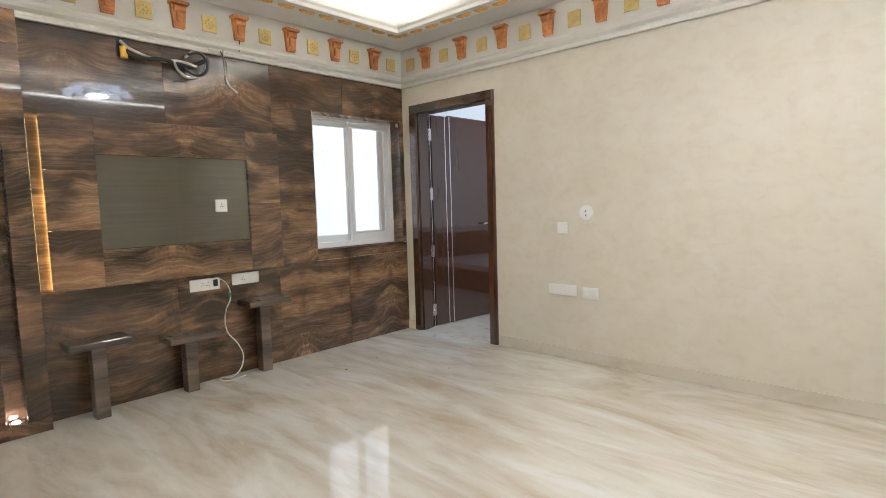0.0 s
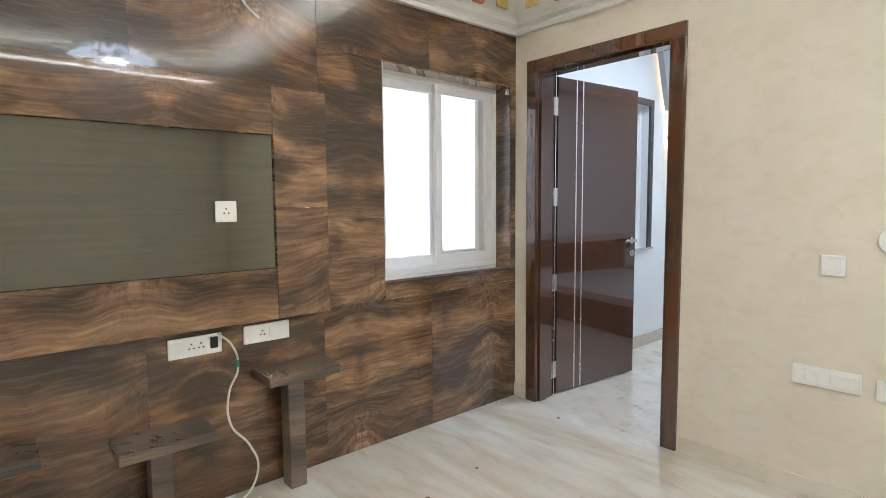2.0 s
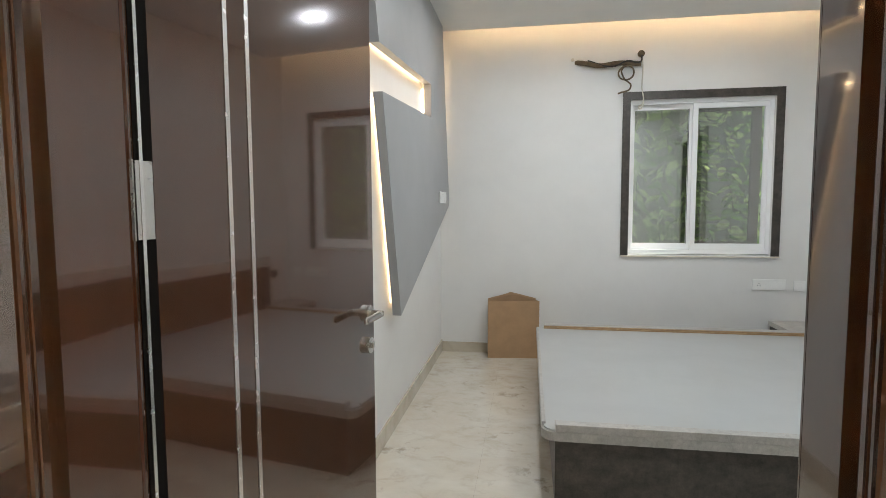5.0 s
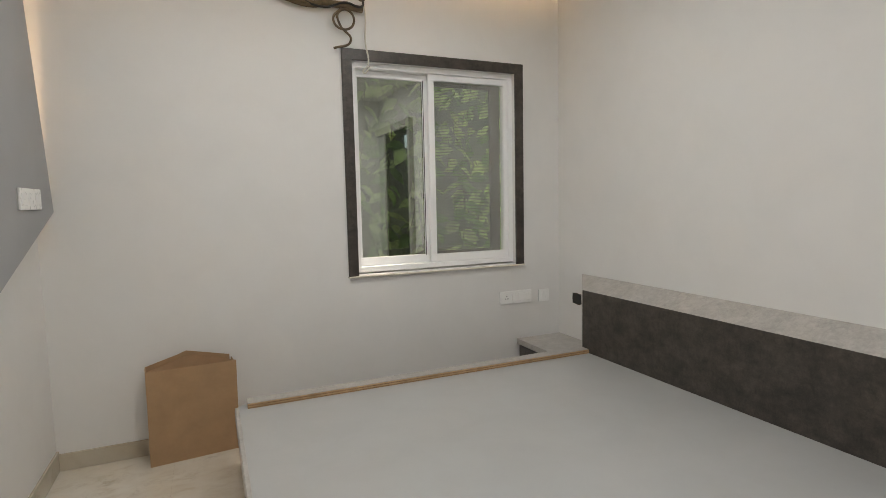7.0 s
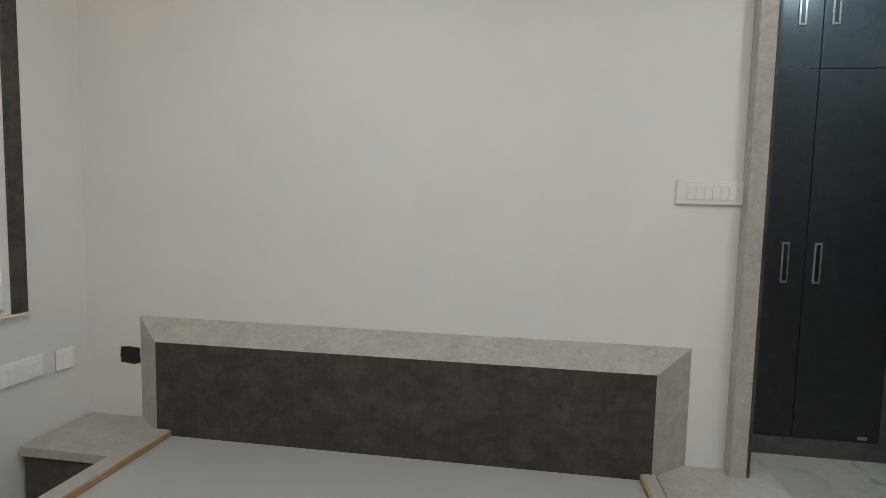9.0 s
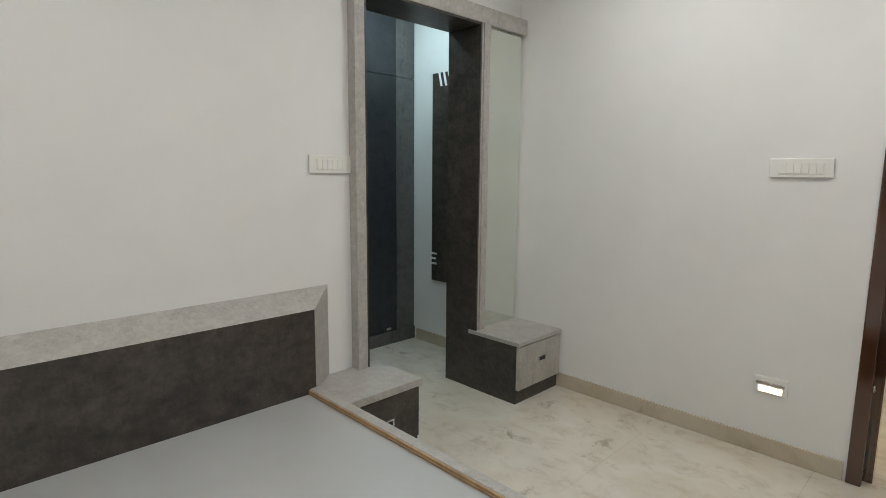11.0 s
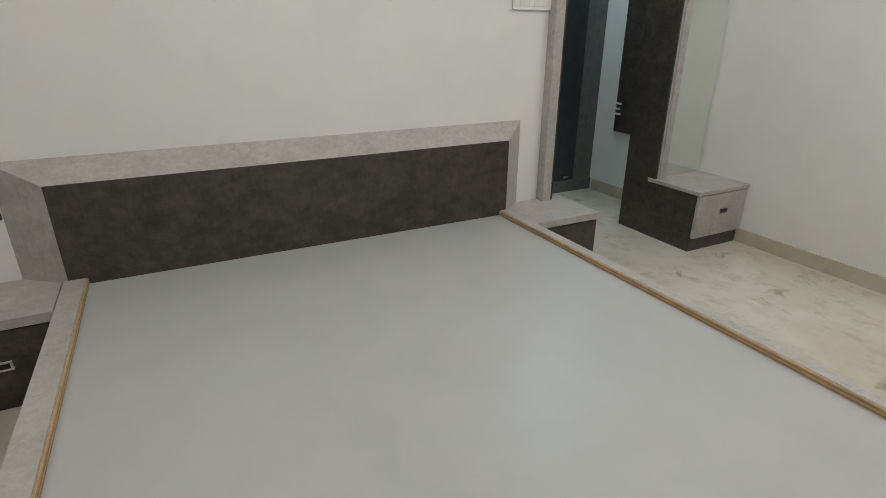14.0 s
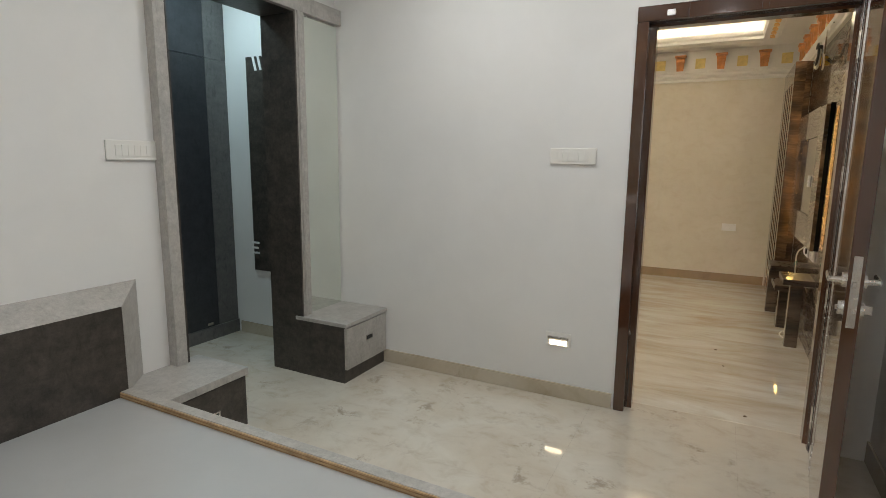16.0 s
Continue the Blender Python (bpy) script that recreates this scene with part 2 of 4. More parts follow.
SILL = plain("polished_sill", (0.15, 0.115, 0.105), 0.1, coat=1.0, vary=0.15, scale=9)
PLASTIC = plain("white_plastic", (0.91, 0.905, 0.885), 0.3, vary=0.02)
# matt black for trim, and for the hinge gap's shade on the door leaf
MATT_BLACK, _nt, _b = material("matt_black_gap_and_trim", 0.95, spec=0.08)
_b.inputs["Base Color"].default_value = (0.008, 0.007, 0.006, 1)
BLACK = plain("black_plastic", (0.012, 0.012, 0.012), 0.4)
STEEL = plain("brushed_steel", (0.62, 0.61, 0.59), 0.25, 1.0)
ALU = plain("aluminium_strip", (0.80, 0.80, 0.80), 0.25, 0.9)
GREYPAINT = wall_paint("grey_panel_paint", (0.37, 0.375, 0.38), (0.35, 0.355, 0.36), 0.5)
BEDBOARD = wall_paint("off_white_laminate", (0.455, 0.46, 0.455), (0.43, 0.435, 0.43), 0.35)
PLYEDGE = plain("raw_plywood_edge", (0.47, 0.315, 0.17), 0.6, vary=0.25, scale=20)
PLYDARK = plain("dark_ply_layer", (0.33, 0.20, 0.105), 0.7, vary=0.3, scale=25)
CARD = plain("cardboard", (0.42, 0.265, 0.145), 0.75, vary=0.1, scale=8, bmp=0.1)
ORANGE = plain("orange_paint", (0.62, 0.26, 0.085), 0.45, vary=0.3, scale=18, bmp=0.2)
YELLOW = plain("yellow_gold_paint", (0.73, 0.57, 0.22), 0.5, vary=0.1, scale=30, bmp=0.15)
GOLD = plain("gold_paint", (0.74, 0.42, 0.10), 0.35, 0.0, vary=0.3, scale=20, bmp=0.2)
SMOKED_MIRROR, _nt, _b = material("smoked_mirror", 0.07, 0.3, 1.0, 1.0)
_n = noise_tex(_nt, coords(_nt, (1, 0.5, 26)), 3.0, 6)
_nt.links.new(ramp(_nt, _n.outputs[0], (0.36, (0.022, 0.021, 0.011)), (0.64, (0.078, 0.074, 0.036))), _b.inputs["Base Color"])
_b.inputs["Coat IOR"].default_value = 1.75
MIRROR, _nt, _b = material("mirror_silver", 0.015, 1.0)
_b.inputs["Base Color"].default_value = (0.80, 0.84, 0.79, 1)
GLASS = glass("clear_glass")
MILK, _nt, _b = material("milk_glass", 0.25)
_b.inputs["Base Color"].default_value = (0.55, 0.58, 0.60, 1)
_t, _m = _nt.nodes.new("ShaderNodeBsdfTranslucent"), _nt.nodes.new("ShaderNodeMixShader")
_t.inputs[0].default_value, _m.inputs[0].default_value = (0.75, 0.80, 0.82, 1), 0.5
_nt.links.new(_b.outputs[0], _m.inputs[1]), _nt.links.new(_t.outputs[0], _m.inputs[2])
_nt.links.new(_m.outputs[0], _nt.nodes["Material Output"].inputs[0])
def coated_glass(name, tint, share):
    """Window glass with a reflective coating that mirrors a fixed share of the light."""
    m, nt, b = material(name, 0.0)
    b.inputs["Base Color"].default_value = (*tint, 1)
    b.inputs["Transmission Weight"].default_value, b.inputs["IOR"].default_value = 1.0, 1.45
    g, mx = nt.nodes.new("ShaderNodeBsdfGlossy"), nt.nodes.new("ShaderNodeMixShader")
    g.inputs["Roughness"].default_value, mx.inputs[0].default_value = 0.02, share
    g.inputs["Color"].default_value = (0.92, 0.96, 0.93, 1)
    nt.links.new(b.outputs[0], mx.inputs[1])
    nt.links.new(g.outputs[0], mx.inputs[2])
    nt.links.new(mx.outputs[0], nt.nodes["Material Output"].inputs[0])
    return m


COATED = coated_glass("coated_glass", (0.97, 0.99, 0.98), 0.42)
FROST = coated_glass("mesh_screen_glass", (0.95, 0.97, 0.95), 0.13)
def leafy(name, colour):
    """A leaf: gloss over a diffuse and translucent body."""
    m, nt, b = material(name, 0.4)
    n = noise_tex(nt, coords(nt, (1, 1, 1), 9.0), 9.0, 4)
    c = ramp(nt, n.outputs[0], (0.3, tuple(k * 0.6 for k in colour)), (0.7, tuple(k * 1.4 for k in colour)))
    nt.links.new(c, b.inputs["Base Color"])
    tr, mx = nt.nodes.new("ShaderNodeBsdfTranslucent"), nt.nodes.new("ShaderNodeMixShader")
    nt.links.new(mix(nt, 1.0, c, (1.5, 1.55, 1.05), "MULTIPLY"), tr.inputs[0])
    mx.inputs[0].default_value = 0.45
    nt.links.new(b.outputs[0], mx.inputs[1])
    nt.links.new(tr.outputs[0], mx.inputs[2])
    nt.links.new(mx.outputs[0], nt.nodes["Material Output"].inputs[0])
    return m


LEAF = leafy("leaf_green", (0.50, 0.60, 0.35))
LEAF_D = leafy("leaf_dark_green", (0.24, 0.36, 0.15))
STEM = plain("stem_brown", (0.16, 0.19, 0.08), 0.7)
RENDER_WHITE = plain("white_render", (0.90, 0.885, 0.85), 0.8, vary=0.04, scale=2)
EARTH = plain("earth_ground", (0.16, 0.14, 0.11), 0.9, vary=0.3, scale=3)
CABLE_W = plain("cable_white", (0.62, 0.58, 0.50), 0.5)
CABLE_K = plain("cable_black", (0.02, 0.018, 0.016), 0.5)
CABLE_B = plain("insulation_brown", (0.13, 0.09, 0.05), 0.7, vary=0.4, scale=30)
TAPE_G = plain("green_tape", (0.02, 0.18, 0.10), 0.5)
TAPE_Y = plain("yellow_sleeve", (0.75, 0.45, 0.05), 0.5)
LED_W = glow("led_lens_white", (1.0, 0.95, 0.88), 6.0)
LED_SLOT = glow("slot_led", (1.0, 0.78, 0.64), 140.0)
LED_WARM = glow("warm_led_strip", (1.0, 0.68, 0.37), 21.0)
LED_PANEL = glow("panel_led_strip", (1.0, 0.68, 0.38), 17.0)
LED_GOLD = glow("golden_led_strip", (1.0, 0.66, 0.20), 13.0)
LED_GOLD_DIM = glow("dim_golden_led_strip", (1.0, 0.50, 0.12), 0.8)
LED_COVE = glow("cove_led_strip", (1.0, 0.88, 0.70), 66.0)
LED_CRYSTAL = glow("crystal_led", (0.95, 0.98, 1.0), 9.0)
LED_FOOT = glow("foot_led", (1.0, 0.80, 0.54), 10.0)


# ---- mesh helpers ----
def bm_box(x0, x1, y0, y1, z0, z1, bevel=0.0, bm=None):
    bm = bm or bmesh.new()
    r = bmesh.ops.create_cube(bm, size=1.0)
    for v in r["verts"]:
        v.co = Vector(((x0 + x1) / 2 + v.co.x * (x1 - x0), (y0 + y1) / 2 + v.co.y * (y1 - y0), (z0 + z1) / 2 + v.co.z * (z1 - z0)))
    if bevel:
        es = list({e for v in r["verts"] for e in v.link_edges})
        bmesh.ops.bevel(bm, geom=es, offset=bevel, segments=2, affect="EDGES", profile=0.5)
    return bm


def bm_cyl(centre, radius, depth, axis="z", seg=20, r2=None, bm=None):
    bm = bm or bmesh.new()
    turn = {"z": Matrix(), "x": Matrix.Rotation(radians(90), 4, "Y"), "y": Matrix.Rotation(radians(90), 4, "X")}[axis]
    bmesh.ops.create_cone(bm, cap_ends=True, segments=seg, radius1=radius, radius2=radius if r2 is None else r2, depth=depth,
                          matrix=Matrix.Translation(centre) @ turn)
    return bm


def bm_prism(outline, a, b, axis="x", bm=None):
    """A prism over an outline of (u, v), from a to b along the axis."""
    bm = bm or bmesh.new()
    at = {"x": lambda u, v, w: (w, u, v), "y": lambda u, v, w: (u, w, v), "z": lambda u, v, w: (u, v, w)}[axis]
    lo, hi = [bm.verts.new(at(u, v, a)) for u, v in outline], [bm.verts.new(at(u, v, b)) for u, v in outline]
    n = len(outline)
    bm.faces.new(lo), bm.faces.new(hi)
    for i in range(n):
        bm.faces.new((lo[i], lo[(i + 1) % n], hi[(i + 1) % n], hi[i]))
    bmesh.ops.recalc_face_normals(bm, faces=bm.faces)
    return bm


def tube_mesh(points, radius, seg=8):
    """A round cable along a smooth line through the points."""
    cu = bpy.data.curves.new("line", "CURVE")
    cu.dimensions, cu.bevel_depth, cu.bevel_resolution, cu.resolution_u = "3D", radius, 2, 8
    s = cu.splines.new("BEZIER")
    s.bezier_points.add(len(points) - 1)
    for p, co in zip(s.bezier_points, points):
        p.co, p.handle_left_type, p.handle_right_type = co, "AUTO", "AUTO"
    cu.use_fill_caps = True
    return cu


def mesh_of(name, bm, mat, smooth=False):
    me = bpy.data.meshes.new(name)
    bm.to_mesh(me)
    bm.free()
    me.materials.append(mat)
    if smooth:
        for p in me.polygons:
            p.use_smooth = True
    return me


def part(name, bm, mat, parent=None, label="", smooth=False):
    data = bm if isinstance(bm, bpy.types.ID) else mesh_of(name, bm, mat, smooth)
    if isinstance(data, bpy.types.Curve):
        data.materials.append(mat)
    ob = new(name, data)
    if parent:
        ob.parent = parent
    return tagged(ob, label)


def structure(name, bm, mat, label="", smooth=False):
    return tagged(part(name, bm, mat, smooth=smooth), label, kind="structure")


def thing(name, label, category, at=(0, 0, 0), group="", kind="", rz=0):
    ob = new(name)
    ob.empty_display_size = 0.1
    ob.matrix_world = pose(*at, 0, 0, rz)
    return tagged(ob, label, category, group, kind)


# ---- the shell ----
W0, WB, XE = -0.25, -0.06, 5.6          # outer face, bedroom face of the west wall; east end
YS, YM, YN = -4.0, 0.15, 4.262          # living's south wall, bedroom face of the dividing wall, window wall
XH = 3.055                               # headboard wall
ZL, ZB = 2.70, 2.78                     # soffits


def wall_boxes(*boxes):
    bm = bmesh.new()
    for b in boxes:
        bm_box(*b, bm=bm)
    return bm


structure("floor_living", bm_box(W0, XE, YS - 0.2, 0.0, -0.1, 0.0), LIV_FLOOR, "glossy beige marble floor with long brown veins")
structure("floor_bedroom_base", bm_box(W0, XE, 0.0, YN + 0.25, -0.1, -0.006), SKIRT, "bedding under the bedroom floor slabs")
LWY0, LWY1, LWZ0, LWZ1 = -1.04, -0.045, 0.87, 2.036
structure("wall_west_living", wall_boxes((W0, -0.02, YS - 0.2, LWY0, 0, 3.2), (W0, -0.02, LWY1, 0.07, 0, 3.2),
          (W0, -0.02, LWY0, LWY1, 0, LWZ0), (W0, -0.02, LWY0, LWY1, LWZ1, 3.2)), CREAM, "plastered wall behind the wood panelling")
V0, V1, VZ0, VZ1 = 0.75, 1.80, 0.89, 2.115
structure("wall_west_bedroom", wall_boxes((W0, WB, 0.07, V0, 0, 3.2), (W0, WB, V1, YN + 0.2, 0, 3.2), (W0, WB, V0, V1, 0, VZ0),
          (W0, WB, V0, V1, VZ1, 3.2)), WHITE, "white painted bedroom wall")
DX0, DX1, DZ = 0.105, 1.11, 2.17
structure("wall_north_living", wall_boxes((-0.02, DX0, 0, 0.07, 0, 3.2), (DX1, XE, 0, 0.07, 0, 3.2), (DX0, DX1, 0, 0.07, DZ, 3.2)), CREAM,
          "cream wall with a mottled texture paint")
structure("wall_south_bedroom", wall_boxes((WB, DX0, 0.07, YM, 0, 3.2), (DX1, XE, 0.07, YM, 0, 3.2), (DX0, DX1, 0.07, YM, DZ, 3.2)), WHITE,
          "white painted bedroom wall")
structure("wall_south_living", bm_box(W0, XE, YS - 0.2, YS, 0, 3.2), CREAM, "cream wall with a mottled texture paint")
structure("wall_east", bm_box(XE, XE + 0.2, YS - 0.2, YN + 0.25, 0, 3.2), CREAM, "plain cream wall")
BX0, BX1, BZ0, BZ1 = 1.56, 2.69, 0.90, 2.20
structure("wall_north_bedroom", wall_boxes((WB, BX0, YN, YN + 0.2, 0, 3.2), (BX1, XE, YN, YN + 0.2, 0, 3.2), (BX0, BX1, YN, YN + 0.2, 0, BZ0),
          (BX0, BX1, YN, YN + 0.2, BZ1, 3.2)), WHITE, "white painted wall with a window")
OY0, OY1, OZ = 0.59, 1.452, 2.27
structure("wall_east_bedroom", wall_boxes((XH, XH + 0.15, OY1 + 0.02, YN, 0, 3.2), (XH, XH + 0.15, YM, OY0 - 0.02, 0, 3.2),
          (XH, XH + 0.15, OY0 - 0.02, OY1 + 0.02, OZ + 0.02, 3.2)), WHITE, "white painted wall behind the bed")
structure("wall_dressing", wall_boxes((XH + 0.15, XE, 1.95, 2.1, 0, 3.2)), WHITE, "white wall of the dressing room")
structure("roof_slab", bm_box(W0 - 0.1, XE + 0.3, YS - 0.3, YN + 0.3, 3.2, 3.35), RENDER_WHITE)

# living ceiling: soffit round a lit tray
TI = 0.40
bm = bmesh.new()
for b in ((-0.02, TI, YS, 0), (XE - 0.9, XE, YS, 0), (TI, XE - 0.9, -TI, 0), (TI, XE - 0.9, YS, YS + TI)):
    bm_box(*b, ZL, ZL + 0.08, bm=bm)
bm_box(-0.02, XE, YS, 0, 3.05, 3.12, bm=bm)
structure("ceiling_living", bm, CEIL, "white plaster false ceiling with a lit recessed tray")
bm = bmesh.new()
bm_box(WB, XH, YM, YN - 0.22, ZB, ZB + 0.05, bm=bm)
bm_box(WB, XH, YM, YN, 3.05, 3.12, bm=bm)
structure("ceiling_bedroom", bm, CEIL, "white plaster false ceiling with a light gap")
structure("ceiling_dressing", bm_box(XH + 0.15, XE, YM, 1.95, 2.75, 2.8), CEIL, "white dressing room ceiling")

# skirtings
for nm, b in (("baseboard_south", (DX1 + 0.012, 2.68, YM, YM + 0.012)), ("baseboard_north", (WB + 0.012, 2.69, YN - 0.012, YN)),
              ("baseboard_west", (WB, WB + 0.012, YM, YN, 0.105)), ("baseboard_dressing", (XH + 0.21, 4.06, YM, YM + 0.012))):
    structure(nm, bm_box(*b[:4], 0, b[4] if len(b) > 4 else 0.09, 0.002), SKIRT, "beige marble skirting")
for nm, b in (("baseboard_living_south", (0.15, XE, YS, YS + 0.012)),):
    structure(nm, bm_box(*b, 0, 0.10, 0.002), marble("brown_skirting_stone", (0.42, 0.31, 0.20), (0.32, 0.22, 0.13), (1, 1, 1), 0, 0.2, 0.15), "brown marble skirting")
CREAM_STONE = marble("cream_skirting_stone", (0.77, 0.725, 0.63), (0.72, 0.66, 0.55), (0.6, 1, 1), 0, rough=0.15)
structure("baseboard_living_north", bm_box(DX1 + 0.012, XE, -0.008, 0, 0, 0.085, 0.002), CREAM_STONE, "beige marble skirting")
structure("baseboard_corner", bm_box(0.0, DX0 - 0.002, -0.012, 0, 0, 0.085, 0.002), CREAM_STONE, "beige marble skirting")


# ---- living room: panelling ----
panelling = tagged(structure("wall_panelling", bm_box(-0.02, -0.006, -2.98, LWY0 - 0.01, 0, 2.36), BLACK), "glossy dark walnut laminate panelling")
SHEETS = ((-2.98, -2.2, 0, 0.78), (-2.2, -1.41, 0, 0.78), (-1.41, -0.72, 0, 0.78), (-0.72, 0, 0, 0.78), (-1.04, 0, 0.78, 0.87),
          (-1.41, -1.04, 0.78, 1.22), (-1.41, -1.04, 1.22, 1.7), (-1.41, -1.04, 1.7, 2.036), (-0.045, 0, 0.87, 2.036),
          (-1.41, -0.72, 2.036, 2.36), (-0.72, 0, 2.036, 2.36), (-2.98, -1.41, 0.78, 1.82), (-2.98, -2.2, 1.82, 2.36), (-2.2, -1.41, 1.82, 2.36))
for y0, y1, z0, z1 in SHEETS:
    part("panel", bm_box(-0.006, 0.0, y0 + 0.0007, y1 - 0.0007, z0 + 0.0007, z1 - 0.0007), WALNUT, panelling)


def board(parent, x0, x1, y0, y1, z0, z1, mat=None, name="board", bevel=0.0015, label=""):
    return part(name, bm_box(x0, x1, y0, y1, z0, z1, bevel), mat or WALNUT, parent, label)


tv = thing("tv_backboard", "raised walnut laminate TV board with smoked mirror and golden light", "wall panel", (0, -2.17, 0.78))
TVX = 0.066
for y0, y1, z0, z1 in ((-0.75, -0.48, 0, 0.36), (-0.75, -0.48, 0.36, 0.72), (-0.75, -0.48, 0.72, 1.04), (0.50, 0.76, 0, 0.5), (0.50, 0.76, 0.5, 1.03),
                       (-0.48, 0.50, 0, 0.23), (-0.48, 0.50, 0.82, 1.04)):
    board(tv, 0.042, TVX, y0 + 0.0006, y1 - 0.0006, z0 + 0.0006, z1 - 0.0006, name="board")
part("smoked_mirror", bm_box(0.042, TVX - 0.012, -0.48, 0.50, 0.23, 0.82, 0.002), SMOKED_MIRROR, tv, "dark greenish smoked mirror")
for y, led in ((-0.735, LED_GOLD), (0.68, LED_GOLD_DIM)):
    part("led_strip", bm_box(0.006, 0.03, y - 0.006, y + 0.006, 0.01, 1.02), led, tv, "golden light strip")
part("edge_return", bm_box(0.012, 0.0415, 0.750, 0.7595, 0.002, 1.038), MATT_BLACK, tv, "black board edge")
part("back_rail", bm_box(0.0, 0.042, -0.5, 0.5, 0.3, 0.34), BLACK, tv)
part("back_rail", bm_box(0.0, 0.042, -0.5, 0.5, 0.7, 0.74), BLACK, tv)

fl = thing("fluted_panel", "walnut laminate wall panel with lit vertical slots", "wall panel", (0, -3.0, 0))
FX = 0.14
SLOTS = [-0.155 - 0.19 * i for i in range(4)]
part("back", bm_box(0.0, 0.05, YS + 3.0, 0.005, 0, 2.35), WALNUT, fl)
part("rail", bm_box(0.05, FX, YS + 3.0, 0.005, 0, 0.075, 0.002), WALNUT, fl)
part("rail", bm_box(0.05, FX, YS + 3.0, 0.005, 2.17, 2.35, 0.002), WALNUT, fl)
edges = [0.005] + [v for s in SLOTS for v in (s + 0.047, s - 0.047)] + [YS + 3.0]
for a, b in zip(edges[0::2], edges[1::2]):
    part("upright", bm_box(0.05, FX, b, a, 0.075, 2.17, 0.003), WALNUT, fl)
for s in SLOTS:
    for z, up in ((0.075, 1), (2.17, -1)):
        ring = part("spot_light", bm_cyl((0.098, s, z + up * 0.004), 0.036, 0.008, seg=24), STEEL, fl, "small round recessed spot light")
        part("lens", bm_cyl((0.098, s, z + up * 0.010), 0.018, 0.005, seg=20), LED_SLOT, ring)


def t_shelf(label, y0, y1, z, px, py):
    t = thing("wall_shelf", label, "shelf", (0, (y0 + y1) / 2, 0), "stepped shelves under the TV board")
    h = (y1 - y0) / 2
    part("shelf_top", bm_box(0.0, 0.20, -h, h, z - 0.042, z, 0.003), SHELFWOOD, t)
    part("leg", bm_box(px - 0.085, px, py - (y0 + y1) / 2, py - (y0 + y1) / 2 + 0.078, 0, z - 0.042, 0.003), SHELFWOOD, t)


t_shelf("low dark wood shelf on one square post against the panelling", -2.90, -2.565, 0.472, 0.195, -2.79)
t_shelf("low dark wood shelf on a square post beside a cable", -2.345, -2.0, 0.398, 0.15, -2.235)
t_shelf("taller dark wood shelf on one square post near the window", -1.78, -1.44, 0.556, 0.135, -1.67)


IVORY = plain("ivory_plastic", (0.80, 0.785, 0.745), 0.35, vary=0.02)
SEAM = plain("grey_plastic", (0.52, 0.52, 0.50), 0.5)


def plate(name, label, at, w, h, facing, keys=(), holes=(), group="", mat=None, key_mat=None):
    """A switch or socket plate on a wall. facing: the wall's outward turn in degrees about z, 0 looks along -y."""
    p = thing(name, label, "socket" if holes else "switch", at, group, rz=facing)
    # added grey plate: the cover's edge shadow put in as colour
    part("bezel", bm_box(-w / 2 + 0.002, w / 2 - 0.002, -0.005, 0, -h / 2 + 0.002, h / 2 - 0.002), SEAM, p, "grey plate added for the shadow line round the cover")
    part("cover", bm_box(-w / 2, w / 2, -0.013, -0.005, -h / 2, h / 2, 0.003), mat or PLASTIC, p)
    for a, b in keys:
        part("rocker", bm_box(-w / 2 + a * w, -w / 2 + b * w, -0.0165, -0.012, -h * 0.30, h * 0.27, 0.0015), key_mat or PLASTIC, p)
    for c in holes:
        u = -w / 2 + c * w
        bm = bmesh.new()
        for du, dz in ((0, 0.011), (-0.009, -0.007), (0.009, -0.007)):
            bm_cyl((u + du, -0.0132, dz), 0.0036, 0.002, "y", 10, bm=bm)
        part("socket_holes", bm, BLACK, p)
    return p


plate("tv_socket", "white square socket plate on the smoked mirror", (TVX - 0.012, -1.885, 1.267), 0.088, 0.088, 90, (), (0.5,))
so = plate("wall_socket", "long white socket plate with a plugged cable", (0, -2.016, 0.705), 0.215, 0.085, 90, ((0.04, 0.28),), (0.42, 0.6))
part("plug", bm_box(0.058, 0.088, -0.025, -0.013, -0.018, 0.03, 0.003), BLACK, so)
plate("wall_socket", "long white socket plate above the tallest shelf", (0, -1.707, 0.715), 0.215, 0.085, 90, ((0.55, 0.95),), (0.4,))
cord = thing("power_cord", "loose cream cable hanging from the socket to the floor", "cable", (0.03, -1.93, 0))
part("wire", tube_mesh([(0, 0.0, 0.75), (0.05, 0.04, 0.70), (0.055, 0.06, 0.60), (0.05, 0.02, 0.50), (0.05, 0.02, 0.36), (0.05, 0.10, 0.24), (0.055, 0.13, 0.13), (0.06, 0.06, 0.02),
                        (0.07, -0.06, 0.02), (0.10, -0.03, 0.006), (0.10, 0.06, 0.006), (0.08, 0.13, 0.006)], 0.005), CABLE_W, cord)
part("tape", bm_cyl((0.055, 0.056, 0.62), 0.009, 0.03), TAPE_G, cord)

plate("wall_switch", "white square switch plate on the cream wall", (1.747, 0, 1.022), 0.086, 0.086, 0, ((0.1, 0.9),))
plate("wall_switch", "long white switch plate with many rockers", (1.742, 0, 0.543), 0.245, 0.086, 0, ((0.04, 0.2), (0.22, 0.38), (0.4, 0.56), (0.58, 0.96)))
plate("wall_socket", "short white socket plate on the cream wall", (1.976, 0, 0.534), 0.126, 0.086, 0, ((0.08, 0.92),))
rd = thing("round_cover_plate", "round white plastic junction cover on the cream wall", "cover plate", (1.944, 0, 1.135))
part("cover", bm_cyl((0, -0.006, 0), 0.058, 0.012, "y", 40, 0.052), PLASTIC, rd)
part("screw", bm_cyl((0, -0.014, 0.012), 0.006, 0.005, "y", 12), STEEL, rd)
